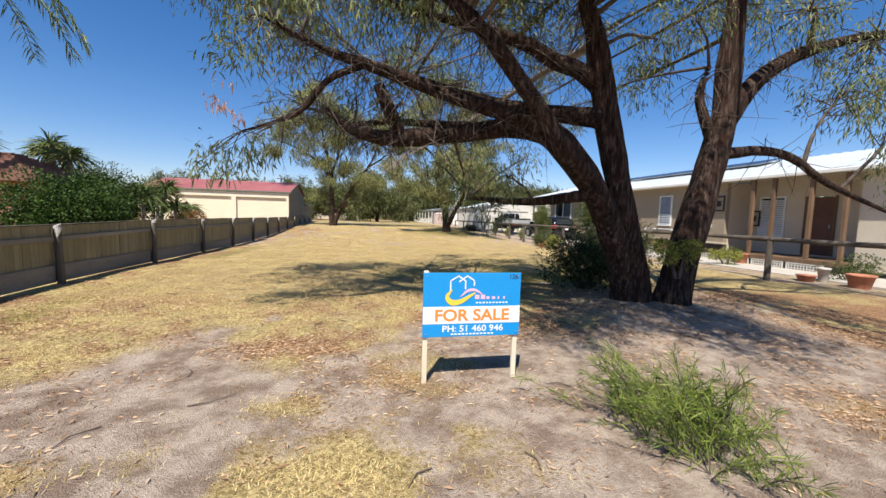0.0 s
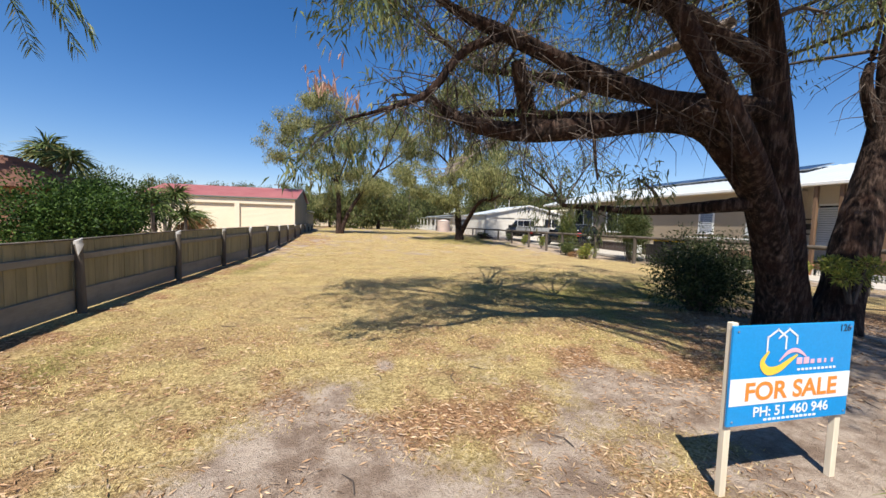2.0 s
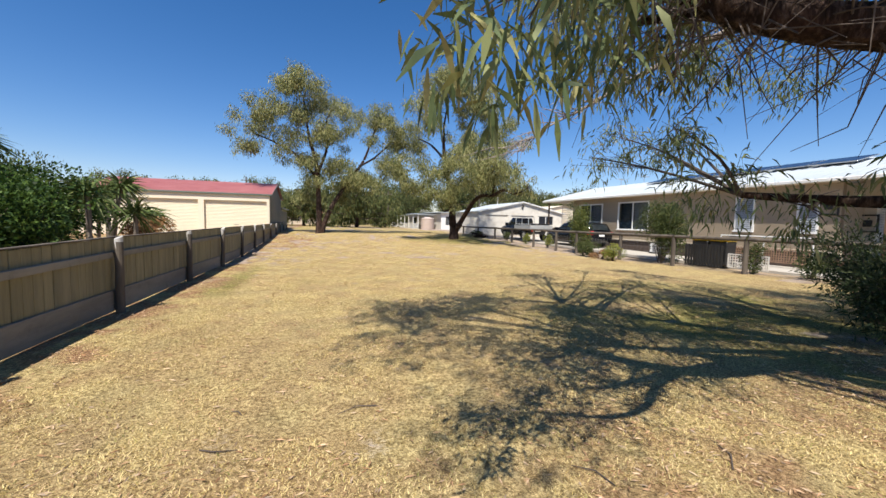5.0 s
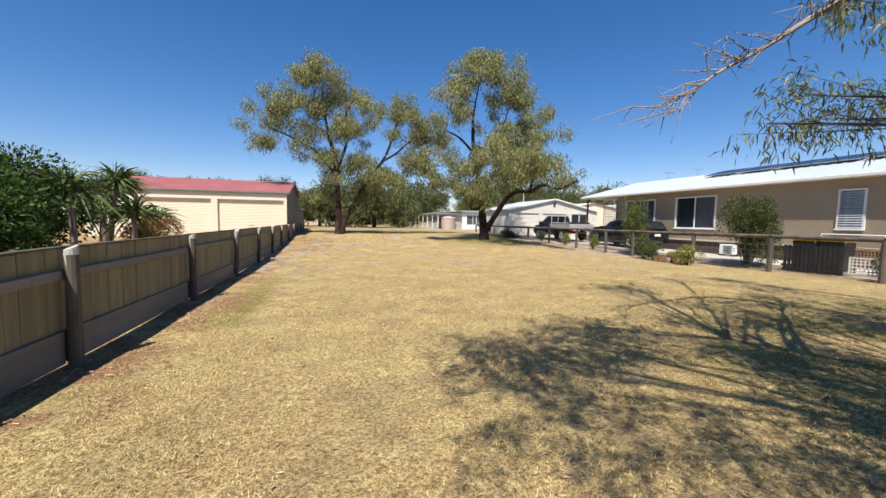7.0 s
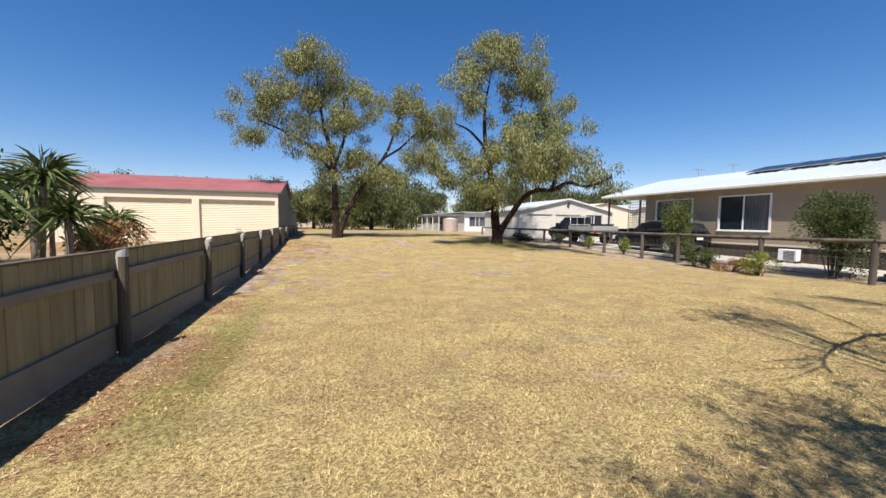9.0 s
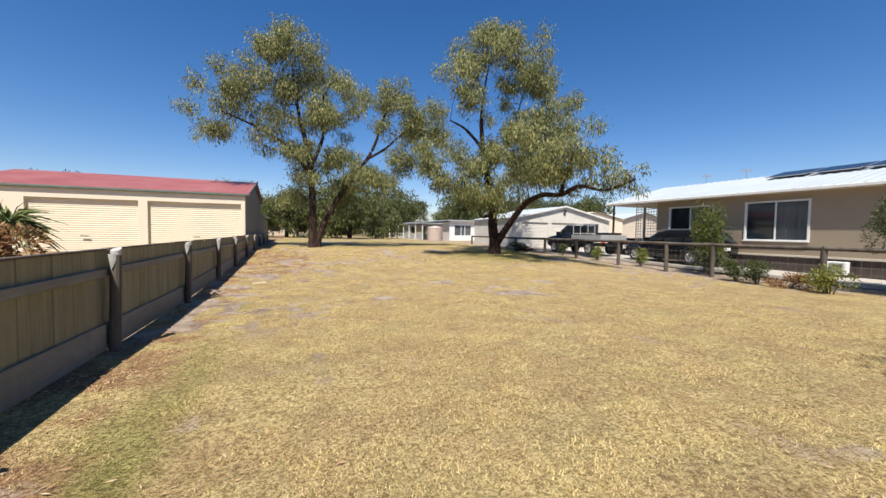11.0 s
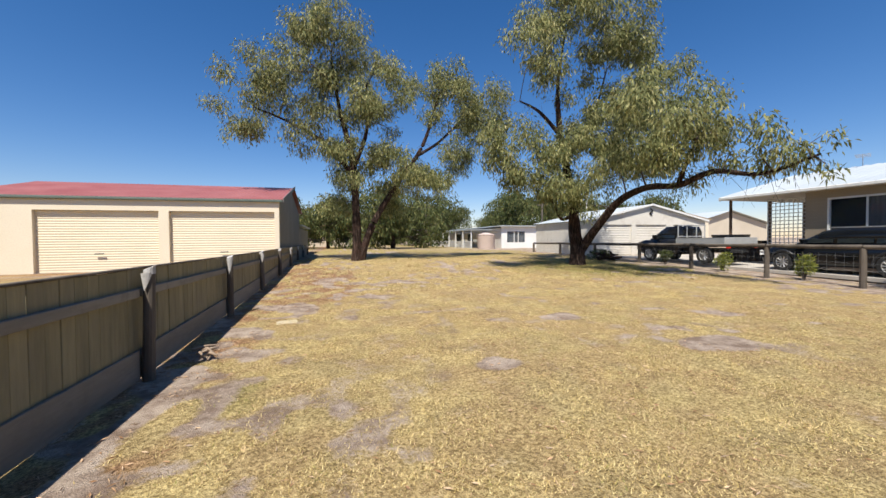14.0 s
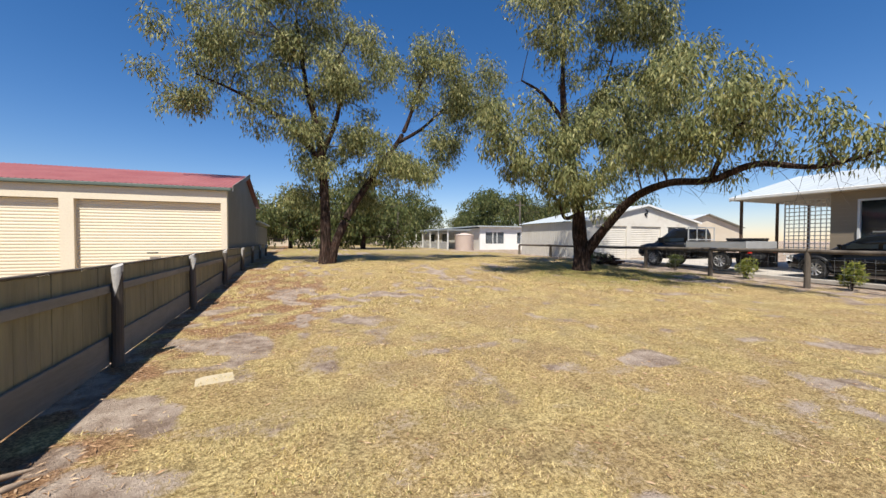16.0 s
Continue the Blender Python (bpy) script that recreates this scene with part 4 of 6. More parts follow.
    corrugated(bm, 42.4, 2.9, 36.5, 4.3, 46.6, 55.4)
    part("roof", bm, M_WHITEROOF, c)
    part("gable", prism([(31.5, 2.9), (42.0, 2.9), (36.5, 4.25)], 47.0, 47.1), M_BEIGE2, c)
    c = thing("far_street_house", "distant low cottage across the back street", "house")
    part("wall", slab(-9.0, 0.0, 84.0, 90.0, 0.4, 2.8), M_BEIGE2, c)
    part("roof", prism([(-9.6, 2.8), (0.6, 2.8), (-1.5, 4.2), (-7.5, 4.2)], 83.4, 90.6), M_TILE, c)
    for x in (-7.5, -3.0):
        w = part("window", slab(x, x + 1.6, 83.96, 83.99, 1.2, 2.2), M_SOLAR, c)
    c = thing("tiled_neighbour_house", "neighbouring brick house with brown tiled roof", "house")
    part("wall", slab(-20.0, -11.4, 16.8, 20.0, 0.0, 2.35), M_BRICK, c)
    rows = 10
    for i in range(rows):
        ins0 = 2.0 * i / rows
        part("tile_course", slab(-20.6 + ins0, -10.9 - ins0 * 1.2, 16.3 + ins0 * 0.95, 20.5 - ins0 * 0.95, 2.35 + 0.115 * i, 2.35 + 0.115 * (i + 1) - 0.001), M_TILE, c)


build_white_shed()
build_far_house()

# ---- driveway ----
bm = bmesh.new()
ys = np.linspace(4, 45, 42)
prev = None
for y in ys:
    z = float(np.interp(y, [4, 20, 30, 40], [0.03, 0.06, 0.2, 0.45])) + 0.02
    row = [bm.verts.new(p) for p in ((12.9, y, z - 0.12), (12.9, y, z), (22.0, y, z), (22.0, y, z - 0.12))]
    if prev:
        for i in range(3):
            bm.faces.new((prev[i], row[i], row[i + 1], prev[i + 1]))
    prev = row
bmesh.ops.recalc_face_normals(bm, faces=bm.faces[:])
tagged(part("driveway_pavement", bm, M_CONCRETE), "pale concrete driveway beside the house", "driveway", kind="structure")


# ---- vehicles ----
def loft(sections):
    """A closed skin through outlines of the same number of points."""
    bm = bmesh.new()
    rows = [[bm.verts.new(p) for p in s] for s in sections]
    n = len(rows[0])
    for a, b in zip(rows, rows[1:]):
        for i in range(n):
            bm.faces.new((a[i], a[(i + 1) % n], b[(i + 1) % n], b[i]))
    bm.faces.new(rows[0])
    bm.faces.new(rows[-1][::-1])
    bmesh.ops.recalc_face_normals(bm, faces=bm.faces[:])
    for f in bm.faces:
        f.smooth = True
    return bm


def body_section(y, w, z0, z1, tuck=0.1):
    h = z1 - z0
    half = [(w * 0.86, z0), (w * 0.97, z0 + 0.18 * h), (w, z0 + 0.5 * h), (w * 0.985, z0 + 0.82 * h), (w * (1 - tuck), z1)]
    return [(x, y, z) for x, z in half] + [(-x, y, z) for x, z in reversed(half)]


def wheel(car, x, y, r):
    w = new("wheel")
    w.parent = car
    s = 1 if x > 0 else -1
    bm = bmesh.new()
    prof = [(0.0, r * 0.62), (0.0, r * 0.9), (0.03, r), (0.19, r), (0.22, r * 0.9), (0.22, r * 0.62)]
    n = 28
    rings = [[bm.verts.new((x + s * (0.02 - px), y + pr * math.cos(2 * math.pi * k / n), r + pr * math.sin(2 * math.pi * k / n))) for k in range(n)] for px, pr in prof]
    for a, b in zip(rings, rings[1:]):
        for k in range(n):
            bm.faces.new((a[k], a[(k + 1) % n], b[(k + 1) % n], b[k]))
    bmesh.ops.recalc_face_normals(bm, faces=bm.faces[:])
    part("tyre", bm, M_RUBBER, w)
    bm = bmesh.new()
    bmesh.ops.create_cone(bm, cap_ends=True, segments=20, radius1=r * 0.14, radius2=r * 0.12, depth=0.05, matrix=Matrix.Translation((x - s * 0.0, y, r)) @ pose(0, 0, 0, 0, 90, 0))
    for k in range(10):
        a = 2 * math.pi * k / 10
        rod(bm, (x - s * 0.01, y + 0.1 * r * math.cos(a), r + 0.1 * r * math.sin(a)), (x, y + 0.6 * r * math.cos(a), r + 0.6 * r * math.sin(a)), 0.022, 0.03, 6)
    for k in range(20):
        a, b = 2 * math.pi * k / 20, 2 * math.pi * (k + 1) / 20
        rod(bm, (x, y + 0.62 * r * math.cos(a), r + 0.62 * r * math.sin(a)), (x, y + 0.62 * r * math.cos(b), r + 0.62 * r * math.sin(b)), 0.018, n=6)
    part("rim", bm, M_ALLOY, w)
    bm = bmesh.new()
    bmesh.ops.create_cone(bm, cap_ends=True, segments=20, radius1=r * 0.6, radius2=r * 0.6, depth=0.02, matrix=Matrix.Translation((x - s * 0.09, y, r)) @ pose(0, 0, 0, 0, 90, 0))
    part("brake_disc", bm, M_BLACK, w)


def arch(car, x, y, r):
    s = 1 if x > 0 else -1
    bm = bmesh.new()
    for k in range(12):
        a, b = math.pi * k / 12, math.pi * (k + 1) / 12
        rod(bm, (x, y + (r + 0.07) * math.cos(a), r + (r + 0.07) * math.sin(a)), (x, y + (r + 0.07) * math.cos(b), r + (r + 0.07) * math.sin(b)), 0.05, n=6)
    part("wheel_arch", bm, M_BLACK, car)


def build_suv(at):
    c = thing("station_wagon", "dark blue-black station wagon parked on the driveway", "car", at)
    part("body", loft([body_section(*s) for s in ((-2.42, 0.78, 0.5, 0.95), (-2.36, 0.88, 0.34, 1.05), (-1.6, 0.93, 0.26, 1.06), (0.0, 0.94, 0.24, 1.04), (1.0, 0.93, 0.26, 1.0), (1.9, 0.9, 0.28, 0.9), (2.3, 0.82, 0.34, 0.8), (2.42, 0.66, 0.42, 0.68))]), M_CARPAINT, c)
    part("cabin", loft([body_section(*s) for s in ((-2.34, 0.78, 0.95, 1.06, 0.05), (-2.02, 0.80, 0.95, 1.48, 0.14), (-1.2, 0.82, 0.95, 1.6, 0.16), (-0.2, 0.82, 0.95, 1.6, 0.16), (0.3, 0.82, 0.95, 1.52, 0.16), (1.2, 0.80, 0.93, 1.02, 0.05))]), M_CARPAINT, c)
    for s in (-1, 1):
        for y0, y1, b0, b1 in ((-1.75, -1.1, -1.95, -1.08), (-1.0, -0.1, -1.02, -0.08), (0.0, 0.35, 0.02, 0.85)):
            bm = bmesh.new()
            f = [bm.verts.new(p) for p in ((s * 0.842, b0, 1.09), (s * 0.842, b1, 1.07), (s * 0.768, y1, 1.49), (s * 0.768, y0, 1.49))]
            bm.faces.new(f)
            r = bmesh.ops.solidify(bm, geom=bm.faces[:], thickness=0.012)
            part("side_window", bm, M_CARGLASS, c)
        part("mirror", slab(s * 0.93, s * 1.1, 0.72, 0.84, 1.02, 1.18, bevel=0.03), M_CARPAINT, c)
        part("door_handle", slab(s * 0.925, s * 0.955, -0.95, -0.75, 0.92, 0.95, bevel=0.008), M_ALLOY, c)
        part("tail_light", slab(s * 0.62, s * 0.90, -2.41, -2.2, 0.82, 1.0, bevel=0.03), M_RED, c, "red tail lamp")
        part("headlight", slab(s * 0.5, s * 0.83, 2.18, 2.34, 0.6, 0.75, bevel=0.03), M_WHITE, c, "clear headlamp")
        part("roof_rail", slab(s * 0.66, s * 0.69, -1.8, 0.2, 1.6, 1.64, bevel=0.008), M_ALLOY, c)
        for y in (-1.45, 1.5):
            wheel(c, s * 0.93, y, 0.35)
            arch(c, s * 0.915, y, 0.35)
    bm = bmesh.new()
    bm.faces.new([bm.verts.new(p) for p in ((-0.62, -2.36, 1.1), (0.62, -2.36, 1.1), (0.56, -2.07, 1.44), (-0.56, -2.07, 1.44))])
    bmesh.ops.solidify(bm, geom=bm.faces[:], thickness=0.012)
    part("rear_window", bm, M_CARGLASS, c)
    part("number_plate", slab(-0.2, 0.2, -2.445, -2.425, 0.7, 0.82), M_WHITE, c)


def build_ute(at):
    c = thing("utility_truck", "charcoal flat-tray utility truck parked on the driveway", "utility truck", at)
    part("body", loft([body_section(*s) for s in ((0.0, 0.9, 0.4, 1.1), (0.1, 0.92, 0.36, 1.14), (1.2, 0.93, 0.36, 1.12), (1.9, 0.92, 0.38, 1.08), (2.4, 0.88, 0.42, 0.98), (2.62, 0.74, 0.5, 0.86))]), M_UTEPAINT, c)
    part("cabin", loft([body_section(*s) for s in ((-0.02, 0.78, 1.0, 1.6, 0.12), (0.06, 0.80, 1.0, 1.74, 0.14), (0.7, 0.80, 1.0, 1.76, 0.14), (1.65, 0.80, 1.0, 1.12, 0.05))]), M_UTEPAINT, c)
    for s in (-1, 1):
        bm = bmesh.new()
        bm.faces.new([bm.verts.new(p) for p in ((s * 0.818, 0.12, 1.17), (s * 0.818, 1.2, 1.15), (s * 0.752, 0.72, 1.65), (s * 0.752, 0.14, 1.65))])
        bmesh.ops.solidify(bm, geom=bm.faces[:], thickness=0.012)
        part("side_window", bm, M_CARGLASS, c)
        part("mirror", slab(s * 0.9, s * 1.1, 1.05, 1.16, 1.12, 1.32, bevel=0.03), M_BLACK, c)
        part("headlight", slab(s * 0.5, s * 0.8, 2.35, 2.52, 0.7, 0.88, bevel=0.03), M_WHITE, c)
        part("tray_side", slab(s * 0.93, s * 0.97, -2.5, -0.12, 0.9, 1.18, bevel=0.008), M_TRAY, c)
        part("tail_light", slab(s * 0.7, s * 0.9, -2.56, -2.525, 0.72, 0.82, bevel=0.01), M_RED, c)
        part("mudguard", slab(s * 0.72, s * 0.92, -2.0, -1.0, 0.76, 0.80, bevel=0.01), M_BLACK, c)
        for y in (-1.5, 1.6):
            wheel(c, s * 0.9, y, 0.38)
        arch(c, s * 0.89, 1.6, 0.38)
    part("tray_floor", slab(-0.97, 0.97, -2.5, -0.12, 0.84, 0.89, bevel=0.01), M_TRAY, c)
    part("tail_gate", slab(-0.93, 0.93, -2.52, -2.48, 0.9, 1.18, bevel=0.008), M_TRAY, c)
    bm = bmesh.new()
    for x in (-0.85, -0.3, 0.3, 0.85):
        rod(bm, (x, -0.12, 0.9), (x, -0.12, 1.8), 0.025)
    for z in (1.25, 1.8):
        rod(bm, (-0.87, -0.12, z), (0.87, -0.12, z), 0.025)
    part("headboard_rack", bm, M_TRAY, c)
    part("chassis", slab(-0.4, 0.4, -2.4, 0.2, 0.5, 0.7), M_BLACK, c)
    t = thing("tool_box", "black tool box on the truck tray", "box", (at[0] + 0.3, at[1] - 1.6, at[2] + 0.89))
    part("box_body", slab(-0.5, 0.5, -0.7, 0.3, 0, 0.35, bevel=0.02), M_BLACK, t)
    part("box_lid", slab(-0.52, 0.52, -0.72, 0.32, 0.352, 0.42, bevel=0.02), M_BLACK, t)


build_suv((14.05, 25.9, 0.17))
build_ute((13.5, 31.7, 0.29))


# ---- trees ----
def gum(name, label, at, stems, clumps, leaf, sprigs, per, bark, foliage, seed, category="gum tree", droop=0.8, extra_twigs=0, group="", k3=1.0, lift=0.0, placed=(), massed=False, hang=0.3, flat=0.8, stems_placed=()):
    """A gum tree: stems as smooth tapering tubes, a branch to every clump, twigs to every sprig, and hanging narrow leaves."""
    rng = np.random.default_rng(seed)
    t = thing(name, label, category, at, group=group)
    stems = [[(x * k3, y * k3, z * k3 + lift, r) for x, y, z, r in s] for s in stems] + [[(x - at[0], y - at[1], z - at[2], r) for x, y, z, r in s] for s in stems_placed]
    clumps = [(x * k3, y * k3, z * k3 + lift, r) for x, y, z, r in clumps] + [(x - at[0], y - at[1], z - at[2], r) for x, y, z, r in placed]
    lines = [smooth_line(s, 14 if s[0][3] > 0.12 and not group else 6) for s in stems]
    for i, L in enumerate(lines):
        big = L[0, 3] > 0.12 and not group
        V, F = tubes([L], 56 if big else 16, 0.06, rng, 0.2 if big else 0.0)
        raw("trunk" if i == 0 else "limb", V, F, bark, t, smooth=True)
    pool = np.concatenate([L[len(L) // 4:] for L in lines])
    high = pool[(pool[:, 2] > 2.7) & (pool[:, 3] < 0.16)]
    twigs, LV, LW = [], [], []
    for cx, cy, cz, r in clumps:
        c = np.array([cx, cy, cz])
        d = np.linalg.norm(pool[:, :3] - c, axis=1) + np.maximum(0, pool[:, 2] - cz) * 1.2
        b = pool[np.argmin(d)]
        mid = (b[:3] + c) / 2 + rng.normal(0, 0.12, 3) * r + np.array([0, 0, 0.1 * r])
        r0 = min(b[3] * 0.7, 0.02 + 0.03 * r)
        br = smooth_line([(*b[:3], r0), (*mid, r0 * 0.7), (*c, r0 * 0.4)], 4)
        twigs.append(br)
        if massed:
            pool = np.concatenate([pool, br[3:]])
        n = max(4, int(sprigs * r * r))
        dirs = rng.standard_normal((n, 3))
        dirs /= np.linalg.norm(dirs, axis=1, keepdims=True)
        rad = r * rng.random(n) ** 0.45 * (1 + 0.12 * rng.standard_normal(n))
        S = c + dirs * rad[:, None] * np.array([1, 1, flat])
        for k in range(n):
            if k % (4 if massed else 3) == 0:
                o = br[rng.integers(len(br) // 2, len(br))]
                m = (o[:3] + S[k]) / 2 + rng.normal(0, 0.1, 3) * r
                twigs.append(np.array([[*o[:3], r0 * 0.28], [*m, r0 * 0.2], [*S[k], r0 * 0.08]]))
        A = np.repeat(S, per, axis=0) + rng.normal(0, 1, (n * per, 3)) * leaf[0] * np.array([0.7, 0.7, 0.6])
        A[:, 2] -= hang * rng.random(n * per)
        W = np.repeat(dirs, per, axis=0) * 0.4 + rng.normal(0, 0.45, (n * per, 3))
        W[:, 2] -= droop
        LV.append(A)
        LW.append(W)
    for k in range(extra_twigs):
        b = high[rng.integers(len(high))]
        d = rng.normal(0, 0.36, 3) + np.array([0, 0, -0.2])
        twigs.append(np.array([[*b[:3], 0.008], [*(b[:3] + d * 0.5 + rng.normal(0, 0.09, 3)), 0.005], [*(b[:3] + d), 0.002]]))
    groups = [[w for w in twigs if len(w) > 3], [w for w in twigs if len(w) == 3]]
    if group or massed:
        V, F = tubes(groups[0], 5, 0.05, rng)
        tagged(raw("branch_mass", V, F, M_TWIG, t, smooth=True), kind="stuff")
    else:
        for L in groups[0]:
            V, F = tubes([L], 7, 0.05, rng)
            raw("branch", V, F, M_TWIG, t, smooth=True)
    if groups[1]:
        V, F = tubes(groups[1], 3 if massed or group else 4)
        tagged(raw("twig_mass", V, F, M_TWIG, t), kind="stuff")
    V, F = leaves(np.concatenate(LV), np.concatenate(LW), leaf[0], leaf[1], rng, simple=massed or bool(group))
    tagged(raw("crown", V, F, foliage, t), kind="stuff")
    return t


def shade_clumps(n, x, y, z, r, rng):
    """Crown clumps over a stretch of lawn that they shade: x, y of the shade, z and size of the clumps."""
    out = []
    for _ in range(n):
        h = rng.uniform(*z)
        out.append((rng.uniform(*x) + SUN_FROM.x / SUN_FROM.z * h, rng.uniform(*y) + SUN_FROM.y / SUN_FROM.z * h, h, rng.uniform(*r)))
    return out


shade_rng = random.Random(3)
